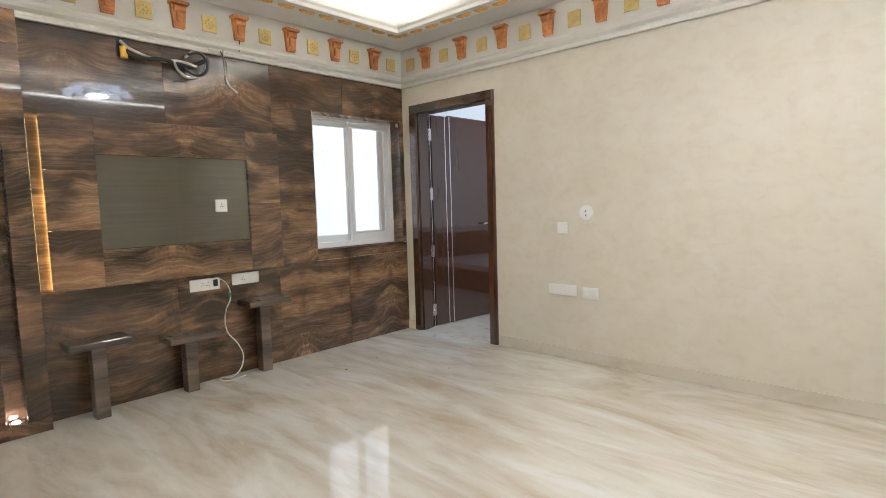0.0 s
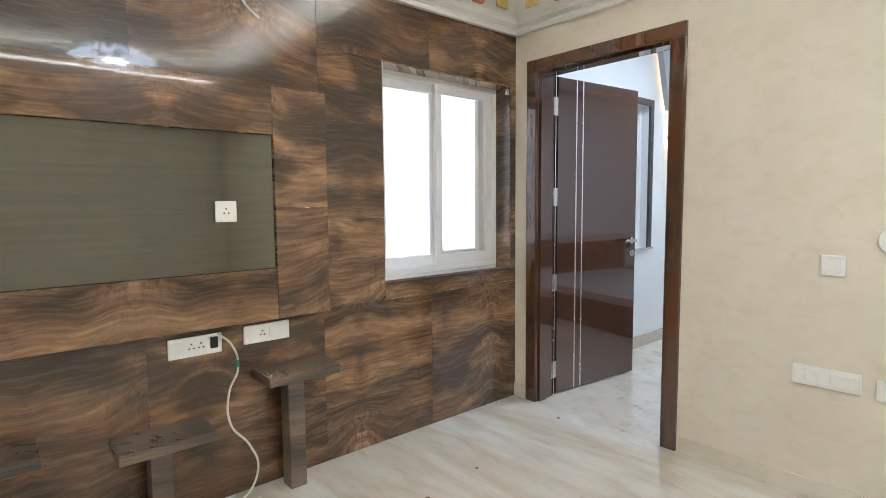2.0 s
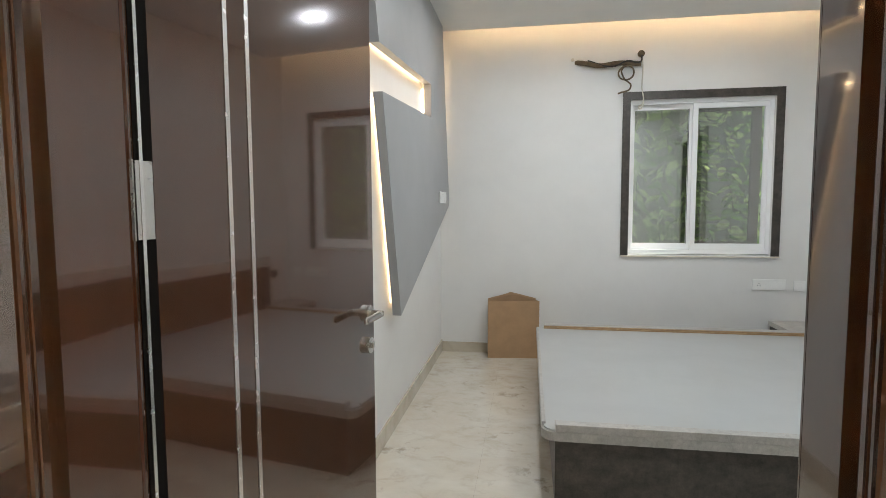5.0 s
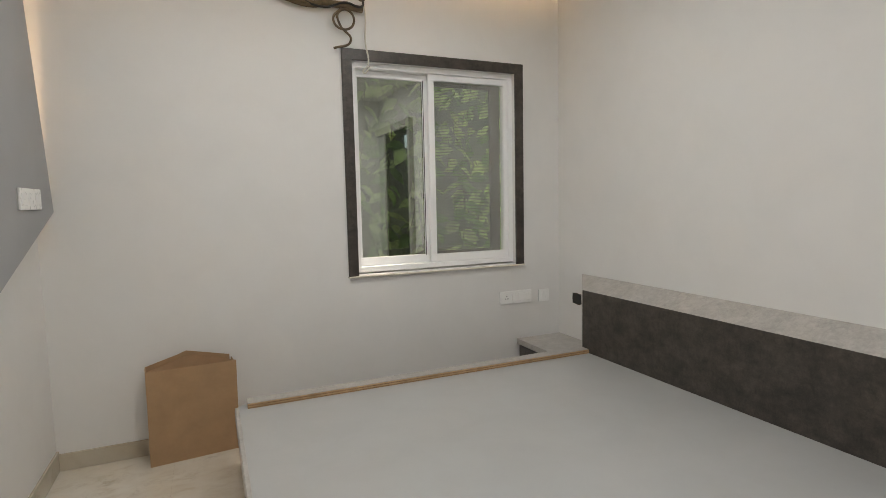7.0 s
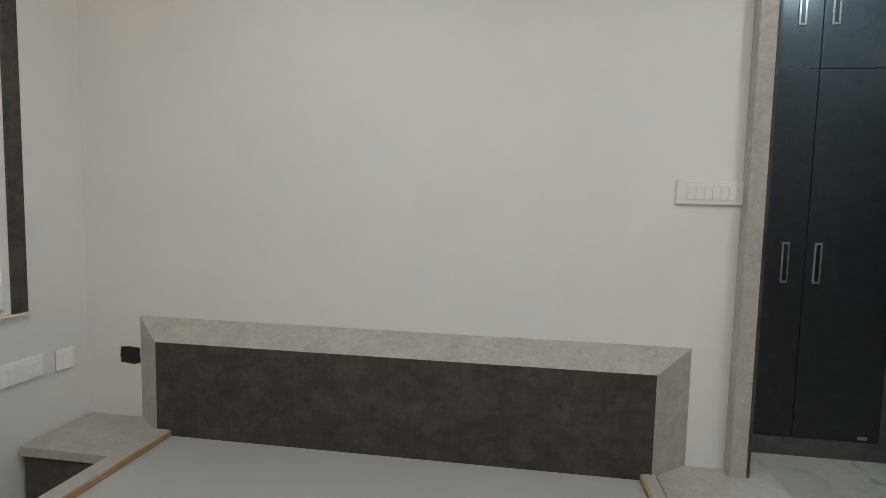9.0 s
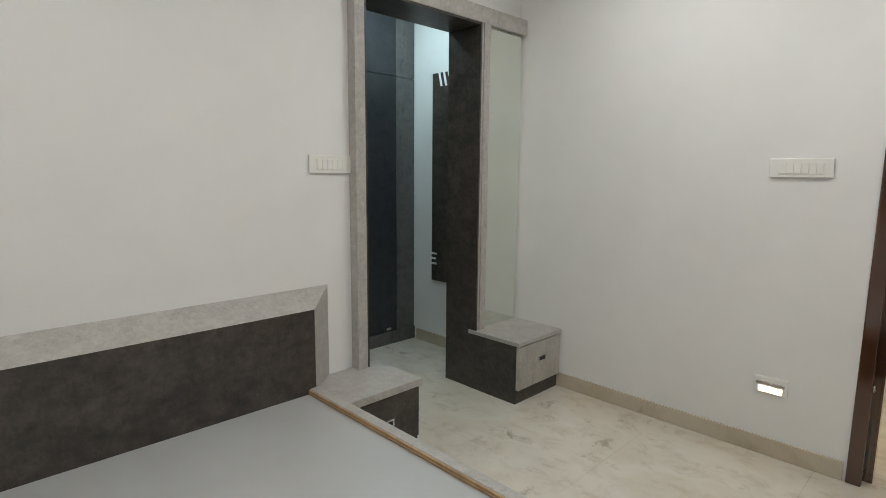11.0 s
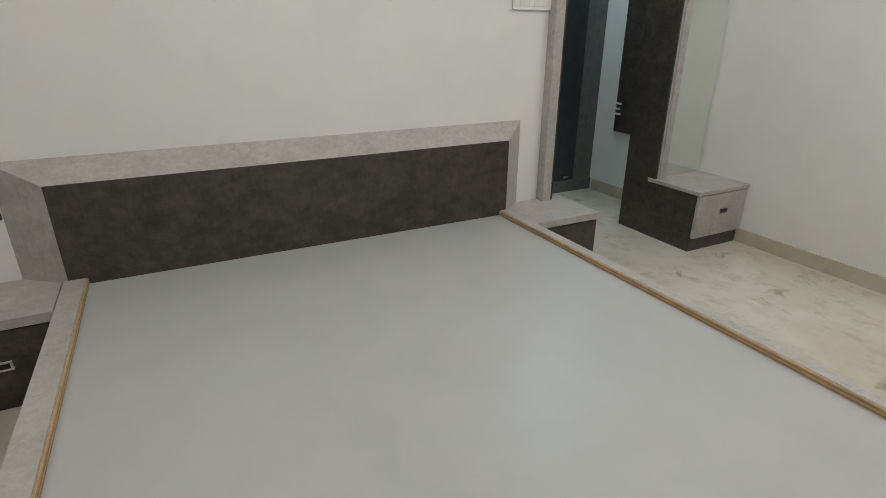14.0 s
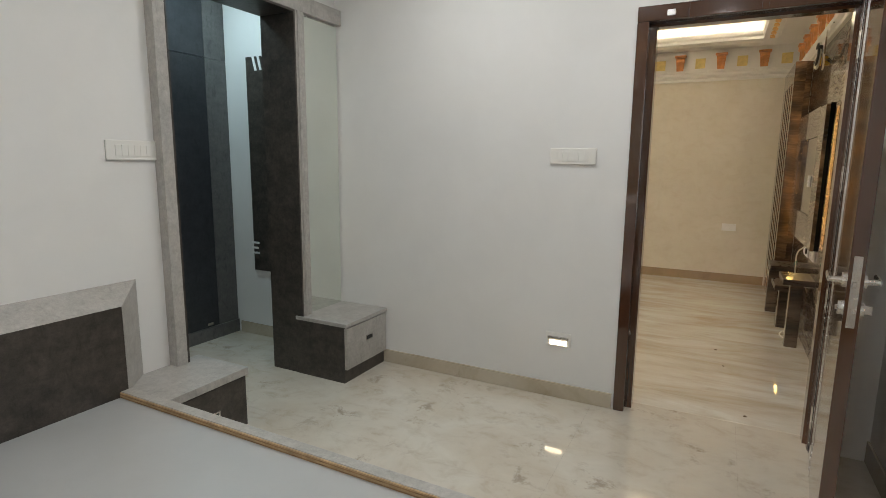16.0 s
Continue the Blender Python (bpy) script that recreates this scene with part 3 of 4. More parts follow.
part("screw", bm_cyl((0, -0.014, -0.018), 0.006, 0.005, "y", 12), STEEL, rd)
plate("wall_socket", "white double socket plate on the cream wall", (0.55, YS, 0.66), 0.15, 0.085, 180, ((0.1, 0.45), (0.55, 0.9)))

# cornice, corbels and painted tiles round the living room
CORN = [(0, 2.345), (0.030, 2.345), (0.036, 2.365), (0.022, 2.385), (0.052, 2.40), (0.060, 2.42), (0.050, 2.44), (0.014, 2.45), (0, 2.46)]
structure("trim_cornice_west", bm_prism([(d, z) for d, z in CORN], YS, 0.0, "y"), CORNICE, "white plaster cornice moulding")
structure("trim_cornice_north", bm_prism([(-d, z) for d, z in CORN], 0.0, XE, "x"), CORNICE, "white plaster cornice moulding")
structure("trim_cornice_south", bm_prism([(YS + d, z) for d, z in CORN], 0.0, XE, "x"), CORNICE, "white plaster cornice moulding")
for nm, b in (("trim_frieze_west", (-0.02, 0.006, YS, 0)), ("trim_frieze_north", (0.006, XE, -0.006, 0)), ("trim_frieze_south", (0.006, XE, YS, YS + 0.006))):
    structure(nm, bm_box(*b, 2.455, ZL), CORNICE, "off-white plaster frieze")


def corbel_mesh():
    bm = bmesh.new()
    bm_box(-0.062, 0.062, -0.062, 0, 0.150, 0.172, 0.004, bm)
    bm_prism([(-0.05, 0.150), (-0.036, 0.0), (0.036, 0.0), (0.05, 0.150)], -0.030, 0, "y", bm)
    bm_cyl((0, -0.034, 0.122), 0.024, 0.075, "x", 14, bm=bm)
    bm_cyl((0, -0.024, 0.022), 0.018, 0.058, "x", 14, bm=bm)
    bm_box(-0.020, 0.020, -0.042, -0.02, 0.03, 0.11, 0.008, bm)
    return mesh_of("corbel", bm, ORANGE)


def tile_mesh():
    bm = bm_box(-0.052, 0.052, -0.012, 0, 0, 0.112, 0.004)
    for i in range(8):
        a = i * math.pi / 4
        bmesh.ops.create_icosphere(bm, subdivisions=1, radius=0.013, matrix=Matrix.Translation((0.027 * math.cos(a), -0.005, 0.056 + 0.027 * math.sin(a))))
    bmesh.ops.create_icosphere(bm, subdivisions=1, radius=0.014, matrix=Matrix.Translation((0, -0.005, 0.056)))
    return mesh_of("painted_tile", bm, YELLOW)


def leaf_ornament():
    bm = bmesh.new()
    for u, r in ((-0.055, 0.013), (-0.035, 0.020), (-0.012, 0.016), (0.012, 0.020), (0.035, 0.020), (0.055, 0.013)):
        bmesh.ops.create_icosphere(bm, subdivisions=2, radius=1, matrix=Matrix.Translation((u, 0, 0)) @ Matrix.Diagonal((r * 1.2, 0.010, r * 1.7, 1)))
    return mesh_of("scroll", bm, GOLD, True)


CORBEL, TILE, SCROLL = corbel_mesh(), tile_mesh(), leaf_ornament()


def along_walls(data, name, label, category, group, start, step, z, off):
    """Repeats along the west, north and south friezes, start measured from the corner."""
    for wall, length in (("w", -YS), ("n", XE), ("s", 3.6)):
        d = start
        while d < length - 0.1:
            m = {"w": pose(off, -d, z, 0, 0, 90), "n": pose(d, -off, z), "s": pose(d, YS + off, z, 0, 0, 180)}[wall]
            ob = tagged(new(name, data), label, category, group)
            ob.matrix_world = m
            d += step


along_walls(CORBEL, "corbel", "small orange painted plaster corbel under the ceiling", "corbel", "corbels of the frieze", 0.357, 0.43, 2.476, 0.006)
along_walls(TILE, "frieze_tile", "square yellow painted relief tile on the frieze", "tile", "tiles of the frieze", 0.142, 0.43, 2.494, 0.006)

# tray moulding with gold scrolls, and the cove light in the tray
RIM = [(-0.14, ZL), (-0.13, ZL - 0.012), (-0.115, ZL - 0.014), (-0.02, ZL + 0.025), (0.0, ZL + 0.028), (0.012, ZL + 0.045), (0.012, ZL + 0.085), (-0.14, ZL + 0.085)]
structure("trim_tray_west", bm_prism([(TI + u, z) for u, z in RIM], YS + TI, -TI, "y"), CORNICE, "off-white tray moulding")
structure("trim_tray_north", bm_prism([(-TI - u, z) for u, z in RIM], TI, XE - 0.9, "x"), CORNICE, "off-white tray moulding")
structure("trim_tray_south", bm_prism([(YS + TI + u, z) for u, z in RIM], TI, XE - 0.9, "x"), CORNICE, "off-white tray moulding")
tilt = 22
for wall, length in (("w", -YS), ("n", XE - 0.9)):
    d = TI - 0.02
    while d < length - TI:
        c = TI - 0.067
        ob = tagged(new("gold_scroll", SCROLL), "gold painted leaf scroll on the tray moulding", "ornament", "gold scrolls of the tray")
        ob.matrix_world = {"w": pose(c, -d, ZL + 0.002, 0, 0, 90), "n": pose(d, -c, ZL + 0.002)}[wall] @ pose(0, 0, 0, 90 - tilt)
        d += 0.175
bm = bmesh.new()
for b in ((TI - 0.10, TI - 0.06, YS + TI, -TI), (TI, XE - 0.9, -TI + 0.06, -TI + 0.10), (TI, XE - 0.9, YS + TI - 0.10, YS + TI - 0.06), (XE - 0.84, XE - 0.80, YS + TI, -TI)):
    bm_box(*b, ZL + 0.086, ZL + 0.10, bm=bm)
cove = thing("cove_light", "warm light strip hidden in the ceiling tray", "light strip", (0, 0, 0))
part("led_strip", bm, LED_COVE, cove)

# crystal ceiling light in the middle of the tray
CLX, CLY = 3.4, -1.65
cl = thing("crystal_ceiling_light", "chrome ceiling light with hanging crystal drops", "ceiling light", (CLX, CLY, 2.74))
part("rod", bm_cyl((0, 0, 0.15), 0.012, 0.32, seg=12), STEEL, cl)
part("canopy", bm_cyl((0, 0, -0.02), 0.30, 0.04, seg=40), STEEL, cl)
part("glow_ring", tube_mesh([(r * math.cos(a), r * math.sin(a), z) for a, r, z in [(i * math.tau / 20, (0.20, 0.34)[i % 2], (-0.05, -0.12)[i % 2]) for i in range(21)]], 0.016), LED_CRYSTAL, cl, "zigzag glowing crystal ring")
DROP = mesh_of("crystal_drop", bm_cyl((0, 0, 0), 0.012, 0.06, seg=6, r2=0.004), STEEL)
for i in range(24):
    a = i * math.tau / 24
    ob = part("crystal_drop", DROP, STEEL, cl)
    ob.matrix_local = pose(0.27 * math.cos(a), 0.27 * math.sin(a), -0.07)
area_lamp("crystal_lamp", (CLX, CLY, 2.60), 0.22, LIV_W, NEUTRAL)


# ---- windows ----
SCREEN_D = plain("dark_beige_aluminium", (0.095, 0.082, 0.065), 0.5)
SCREEN = plain("beige_aluminium", (0.64, 0.60, 0.52), 0.4)

def sash(parent, u0, u1, z0, z1, v, axis, wide, pane_mat, deep=0.028):
    """A sliding sash: four rails and a pane. axis x: lies along y at x=v; axis y: lies along x at y=v."""
    def bx(a, b, c, d, t0, t1):
        return bm_box(t0, t1, a, b, c, d, 0.003) if axis == "x" else bm_box(a, b, t0, t1, c, d, 0.003)
    s = part("sash", bx(u0, u1, z0, z0 + wide, v, v + deep), UPVC, parent)
    part("rail", bx(u0, u1, z1 - wide * 0.8, z1, v, v + deep), UPVC, s)
    part("rail", bx(u0, u0 + wide * 0.8, z0 + wide, z1 - wide * 0.8, v, v + deep), UPVC, s)
    part("rail", bx(u1 - wide * 0.8, u1, z0 + wide, z1 - wide * 0.8, v, v + deep), UPVC, s)
    p = part("pane", bx(u0 + wide * 0.7, u1 - wide * 0.7, z0 + wide * 0.9, z1 - wide * 0.7, v + deep / 2 - 0.002, v + deep / 2 + 0.002), pane_mat, s)
    p.visible_shadow = False
    return s


def outer_frame(parent, u0, u1, z0, z1, v0, v1, axis, wide):
    def bx(a, b, c, d):
        return bm_box(v0, v1, a, b, c, d, 0.003) if axis == "x" else bm_box(a, b, v0, v1, c, d, 0.003)
    part("frame_bottom", bx(u0, u1, z0, z0 + wide), UPVC, parent)
    part("frame_top", bx(u0, u1, z1 - wide, z1), UPVC, parent)
    part("frame_side", bx(u0, u0 + wide, z0 + wide, z1 - wide), UPVC, parent)
    part("frame_side", bx(u1 - wide, u1, z0 + wide, z1 - wide), UPVC, parent)


w1 = thing("window_1", "white sliding uPVC window set in the walnut panelling", "window", (0, 0, 0), kind="structure")
outer_frame(w1, LWY0, LWY1, LWZ0 + 0.012, LWZ1, -0.215, -0.125, "x", 0.035)
sash(w1, LWY0 + 0.035, -0.52, LWZ0 + 0.047, LWZ1 - 0.035, -0.20, "x", 0.062, GLASS)
sash(w1, -0.565, LWY1 - 0.035, LWZ0 + 0.047, LWZ1 - 0.035, -0.165, "x", 0.062, GLASS)
part("window_sill", bm_box(-0.125, 0.004, LWY0, LWY1, LWZ0, LWZ0 + 0.012, 0.002), SILL, w1, "dark polished sill")
part("reveal", bm_box(-0.125, -0.002, LWY1 - 0.008, LWY1, LWZ0 + 0.012, LWZ1), WALNUT, w1, "walnut laminate reveal")
part("reveal", bm_box(-0.125, -0.002, LWY0, LWY0 + 0.008, LWZ0 + 0.012, LWZ1), UPVC, w1)
part("reveal", bm_box(-0.125, -0.002, LWY0 + 0.008, LWY1 - 0.008, LWZ1 - 0.008, LWZ1), WALNUT, w1)
part("screen_stile", bm_box(-0.205, -0.17, -0.175, -0.125, LWZ0 + 0.1, LWZ1 - 0.08, 0.002), SCREEN, w1, "beige screen frame")
part("screen_stile", bm_box(-0.205, -0.19, -0.545, -0.525, LWZ0 + 0.1, LWZ1 - 0.08, 0.002), SCREEN, w1, "beige screen frame")
part("screen_rail", bm_box(-0.205, -0.17, -0.50, -0.175, LWZ0 + 0.1, LWZ0 + 0.125, 0.002), SCREEN, w1, "beige screen frame")
part("latch", bm_box(-0.02, -0.004, LWY1 - 0.035, LWY1 - 0.012, LWZ1 - 0.06, LWZ1 - 0.02, 0.003), STEEL, w1)

w2 = thing("window_2", "white sliding window with a charcoal surround and a mesh sash", "window", (0, 0, 0), kind="structure")
outer_frame(w2, BX0, BX1, BZ0 + 0.012, BZ1, YN + 0.03, YN + 0.12, "y", 0.032)
sash(w2, BX0 + 0.012, 2.092, BZ0 + 0.044, BZ1 - 0.032, YN + 0.085, "y", 0.052, COATED)
sash(w2, 2.072, BX1 - 0.020, BZ0 + 0.044, BZ1 - 0.032, YN + 0.045, "y", 0.052, FROST)
TW = 0.062
part("surround", bm_box(BX0 - TW, BX0, YN - 0.016, YN - 0.001, BZ0 - 0.005, BZ1, 0.002), CHARCOAL, w2)
part("surround", bm_box(BX1, BX1 + TW, YN - 0.016, YN - 0.001, BZ0 - 0.005, BZ1, 0.002), CHARCOAL, w2)
part("surround", bm_box(BX0 - TW, BX1 + TW, YN - 0.016, YN - 0.001, BZ1, BZ1 + TW + 0.004, 0.002), CHARCOAL, w2)
part("window_sill", bm_box(BX0 - TW - 0.003, BX1 + TW + 0.003, YN - 0.022, YN + 0.14, BZ0 - 0.016, BZ0 - 0.004, 0.003), CREAM_STONE, w2, "thin beige marble sill")
bm = bmesh.new()
for i in range(112):
    z = BZ0 + 0.1 + i * 0.01
    bm_box(2.12, 2.545, YN + 0.095, YN + 0.0962, z, z + 0.0032, bm=bm)
for a, b, c, d in ((2.545, 2.62, BZ0 + 0.09, BZ1 - 0.07), (2.12, 2.545, BZ0 + 0.09, BZ0 + 0.112), (2.12, 2.545, BZ1 - 0.1, BZ1 - 0.07)):
    part("screen_frame", bm_box(a, b, YN + 0.088, YN + 0.108, c, d, 0.002), SCREEN_D, w2, "dark beige screen frame")
part("gasket", bm_box(2.0480, 2.0515, YN + 0.0825, YN + 0.0845, BZ0 + 0.09, BZ1 - 0.07), MATT_BLACK, w2, "black gasket")
part("mesh_screen", bm, SMOKE, w2, "fine grey insect mesh")

w3 = thing("window_3", "white window with a charcoal surround in the side wall", "window", (0, 0, 0), kind="structure")
outer_frame(w3, V0, V1, VZ0, VZ1, W0 + 0.04, W0 + 0.13, "x", 0.035)
sash(w3, V0 + 0.035, (V0 + V1) / 2 + 0.02, VZ0 + 0.035, VZ1 - 0.035, W0 + 0.05, "x", 0.05, MILK)
sash(w3, (V0 + V1) / 2 - 0.02, V1 - 0.035, VZ0 + 0.035, VZ1 - 0.035, W0 + 0.085, "x", 0.05, MILK)
part("surround", bm_box(WB + 0.001, WB + 0.022, V1, V1 + 0.055, VZ0, VZ1 + 0.055, 0.002), CHARCOAL, w3)
part("surround", bm_box(WB + 0.001, WB + 0.022, V0 - 0.055, V0, VZ0, VZ1 + 0.055, 0.002), CHARCOAL, w3)
part("surround", bm_box(WB + 0.001, WB + 0.022, V0, V1, VZ1, VZ1 + 0.055, 0.002), CHARCOAL, w3)
part("window_sill", bm_box(W0 + 0.13, WB + 0.03, V0 - 0.07, V1 + 0.075, VZ0 - 0.018, VZ0 - 0.001, 0.002), SKIRT, w3)

# ---- door ----
d1 = thing("door_1", "open glossy dark brown door with two silver strips in a moulded frame", "door", (0, 0, 0), kind="structure")


def jamb(name, x0, x1, z0, z1, step=0.0):
    """A frame member: the living-room half, the stepped-back bedroom half and a moulding on each face."""
    f = part(name, bm_box(x0, x1, -0.004, 0.095, z0, z1, 0.003), DOORWOOD, d1)
    part("rebate_face", bm_box(x0 + step, x1, 0.095, YM + 0.004, z0, z1, 0.002), DOORWOOD, f)
    for y, k in ((-0.018, 0.0), (YM + 0.004, step)):
        part("moulding", bm_box(x0 + k, x1, y, y + 0.014, z0, z1, 0.005), DOORWOOD, f)
    return f


jamb("jamb", DX0, DX0 + 0.078, 0, DZ - 0.075)
jamb("jamb", DX1 - 0.082, DX1, 0, DZ - 0.075, 0.024)
jamb("head", DX0, DX1, DZ - 0.075, DZ)
part("rebate", bm_box(DX0 + 0.075, DX0 + 0.09, 0.02, 0.09, 0, DZ - 0.09), DOORWOOD, d1)
part("rebate", bm_box(DX1 - 0.09, DX1 - 0.075, 0.02, 0.09, 0, DZ - 0.09), DOORWOOD, d1)
part("rebate", bm_box(DX0 + 0.075, DX1 - 0.075, 0.02, 0.09, DZ - 0.09, DZ - 0.075), DOORWOOD, d1)
part("bolt_keeper", bm_box(0.93, 0.97, YM + 0.004, YM + 0.03, DZ - 0.06, DZ - 0.03, 0.003), STEEL, d1)
part("strike_plate", bm_box(DX1 - 0.062, DX1 - 0.054, 0.10, 0.13, 0.44, 0.47), STEEL, d1)
leaf = thing("door_leaf", "open glossy dark brown veneer door leaf with two silver strips", "door", (0.178, 0.172, 0.008), rz=84.0)
LW, LT, LH = 0.868, 0.044, 2.09
part("slab", bm_box(0, LW, 0, LT, 0, LH, 0.002), DOORWOOD, leaf)
for u in (0.205, 0.268):
    part("inlay_strip", bm_box(u, u + 0.011, -0.0015, 0.004, 0.002, LH - 0.002), ALU, leaf, "thin silver inlay strip")
part("door_holder", bm_box(LW - 0.10, LW - 0.07, LT, LT + 0.05, 0.05, 0.09, 0.004), PLASTIC, leaf, "white door holder")
# shade of the hinge-side gap, laid on the leaf as a black strip
part("hinge_gap_shade", bm_box(0.0006, 0.034, -0.0012, 0.003, 0.0, LH), MATT_BLACK, leaf, "black strip painted in for the shaded hinge gap")
part("edge_strip", bm_box(0.008, 0.014, -0.0028, 0.002, 0.0, LH), ALU, leaf)
part("edge_strip", bm_box(-0.003, 0.001, 0.012, 0.020, 0.0, LH), ALU, leaf)
part("lock_plate", bm_box(LW - 0.001, LW + 0.002, 0.010, 0.034, 0.85, 1.09), STEEL, leaf)
part("latch_bolt", bm_box(LW + 0.001, LW + 0.011, 0.012, 0.024, 0.985, 1.005, 0.002), STEEL, leaf)
for side, s in ((-1, 0.0), (1, LT)):
    rose = part("rose", bm_cyl((LW - 0.055, s + side * 0.006, 1.0), 0.024, 0.012, "y", 24), STEEL, leaf)
    part("neck", bm_cyl((LW - 0.055, s + side * 0.028, 1.0), 0.010, 0.035, "y", 16), STEEL, rose)
    part("lever", bm_box(LW - 0.17, LW - 0.045, s + side * 0.046 - 0.007, s + side * 0.046 + 0.007, 0.99, 1.01, 0.006), STEEL, rose)
    part("lock_cylinder", bm_cyl((LW - 0.055, s + side * 0.007, 0.905), 0.024, 0.014, "y", 24), STEEL, leaf)
    part("thumb_turn", bm_box(LW - 0.06, LW - 0.05, s + side * 0.014, s + side * 0.036, 0.89, 0.92, 0.002) if side > 0 else
         bm_box(LW - 0.06, LW - 0.05, s - 0.022, s - 0.014, 0.897, 0.913, 0.001), STEEL, leaf)
for z in (0.167, 0.755, 1.32, 1.90):
    h = part("hinge", bm_cyl((-0.010, 0.0, z), 0.007, 0.115, seg=12), STEEL, leaf)
    part("hinge_plate", bm_box(0.0005, 0.032, -0.002, 0.0005, z - 0.057, z + 0.057), STEEL, h)
    part("hinge_plate", bm_box(-0.045, -0.012, -0.004, 0.001, z - 0.057, z + 0.057), STEEL, h)

# ---- bedroom: feature panel on the side wall ----
fp = thing("feature_panel", "angular grey raised wall panel with a slot and warm back light", "wall panel", (WB, 0, 0))
FXF = 0.02 - WB
OUT = [(2.40, 0.705), (2.07, 1.88), (3.385, 1.965), (3.37, 2.20), (2.02, 2.10), (1.80, ZB), (3.92, ZB), (4.25, 1.333)]
part("panel_face", bm_prism(OUT, 0.030, FXF, "x"), GREYPAINT, fp)
INN = [(2.52, 0.90), (2.22, 1.80), (3.46, 1.90), (3.44, 2.26), (2.14, 2.19), (2.0, ZB - 0.02), (3.82, ZB - 0.02), (4.10, 1.36)]
part("spacer", bm_prism(INN, 0.0, 0.030, "x"), WHITE, fp)


def strip_between(a, b, inset=0.055, w=0.012):
    (y0, z0), (y1, z1) = a, b
    L = math.hypot(y1 - y0, z1 - z0)
    ty, tz = (y1 - y0) / L, (z1 - z0) / L
    ny, nz = -tz, ty
    q = [(y0 + ty * 0.03 + ny * k, z0 + tz * 0.03 + nz * k) for k in (inset - w, inset)] + [(y1 - ty * 0.03 + ny * k, z1 - tz * 0.03 + nz * k) for k in (inset, inset - w)]
    return bm_prism(q, 0.004, 0.016, "x")


for a, b, deep in ((OUT[1], OUT[0], 0.11), (OUT[2], OUT[1], 0.045), (OUT[4], OUT[3], 0.045), (OUT[5], OUT[4], 0.11), (OUT[7], OUT[6], 0.10), (OUT[3], OUT[2], 0.045)):
    part("led_strip", strip_between(a, b, deep), LED_PANEL, fp, "warm light strip")
plate("wall_switch", "wide white switch plate on the grey panel", (0.02, 3.845, 1.393), 0.30, 0.092, 90, ((0.05, 0.35), (0.37, 0.65), (0.67, 0.95)))

# ---- bed ----
ZT = 0.366
bed = thing("bed", "bare wide bed platform of grey laminate with no mattress", "bed", (1.87, 2.89, 0))
BL, BR, BN, BF = 0.79 - 1.87, 2.94 - 1.87, 1.788 - 2.89, 3.845 - 2.89


def rounded_plan(x0, x1, y0, y1, r, n=6):
    pts = []
    for cx, cy, a0 in ((x0 + r, y0 + r, 180), (x1 - 0.002, y0 + 0.002, 270), (x1 - 0.002, y1 - 0.002, 0), (x0 + r, y1 - r, 90)):
        rr = r if cx < 0 else 0.002
        pts += [(cx + rr * math.cos(radians(a0 + 90 * i / n)), cy + rr * math.sin(radians(a0 + 90 * i / n))) for i in range(n + 1)]
    return pts


part("platform", bm_prism(rounded_plan(BL, BR, BN, BF, 0.06), ZT - 0.066, ZT - 0.026, "z"), GREY_BEIGE, bed, "grey laminate platform edge")
part("top_sheet", bm_prism(rounded_plan(BL + 0.012, BR, BN + 0.012, BF - 0.012, 0.05), ZT - 0.027, ZT - 0.018, "z"), BEDBOARD, bed, "plain off-white top sheet")
for y0 in (BN + 0.002, BF - 0.034):
    wide = 0.048 if y0 < 0 else 0.075
    y0 = y0 if y0 < 0 else BF - 0.002 - wide
    lip = part("side_lip", bm_box(BL + 0.06, BR, y0, y0 + wide, ZT - 0.026, ZT + 0.008, 0.002), GREY_BEIGE, bed)
    iy = y0 + wide if y0 < 0 else y0 - 0.007
    ply = part("plywood_edge", bm_box(BL + 0.06, BR, iy, iy + 0.007, ZT - 0.026, ZT + 0.005, 0.001), PLYEDGE, bed, "raw plywood edge")
    fy = iy + 0.0066 if y0 < 0 else iy - 0.0008
    for z in (ZT - 0.016, ZT - 0.004):
        part("ply_layer", bm_box(BL + 0.062, BR - 0.002, fy, fy + 0.0012, z, z + 0.004), PLYDARK, ply)
part("foot_lip", bm_box(BL + 0.002, BL + 0.02, BN + 0.07, BF - 0.07, ZT - 0.026, ZT - 0.008, 0.002), GREY_BEIGE, bed)
part("base", bm_box(BL + 0.06, BR, BN + 0.025, BF - 0.025, 0, ZT - 0.066), CHARCOAL, bed, "recessed charcoal plinth")

hb = thing("headboard", "charcoal laminate headboard with a chamfered grey-beige border", "headboard", (XH, 2.822, 0.30))
HO, HI = [(-1.169, 0.0), (-1.169, 0.53), (1.172, 0.53), (1.172, 0.0)], [(-1.018, 0.0), (-1.018, 0.452), (1.006, 0.452), (1.006, 0.0)]
part("inset_panel", bm_box(-0.124, -0.10, HI[0][0], HI[2][0], 0.0, 0.452, 0.001), CHARCOAL, hb, "dark charcoal panel")
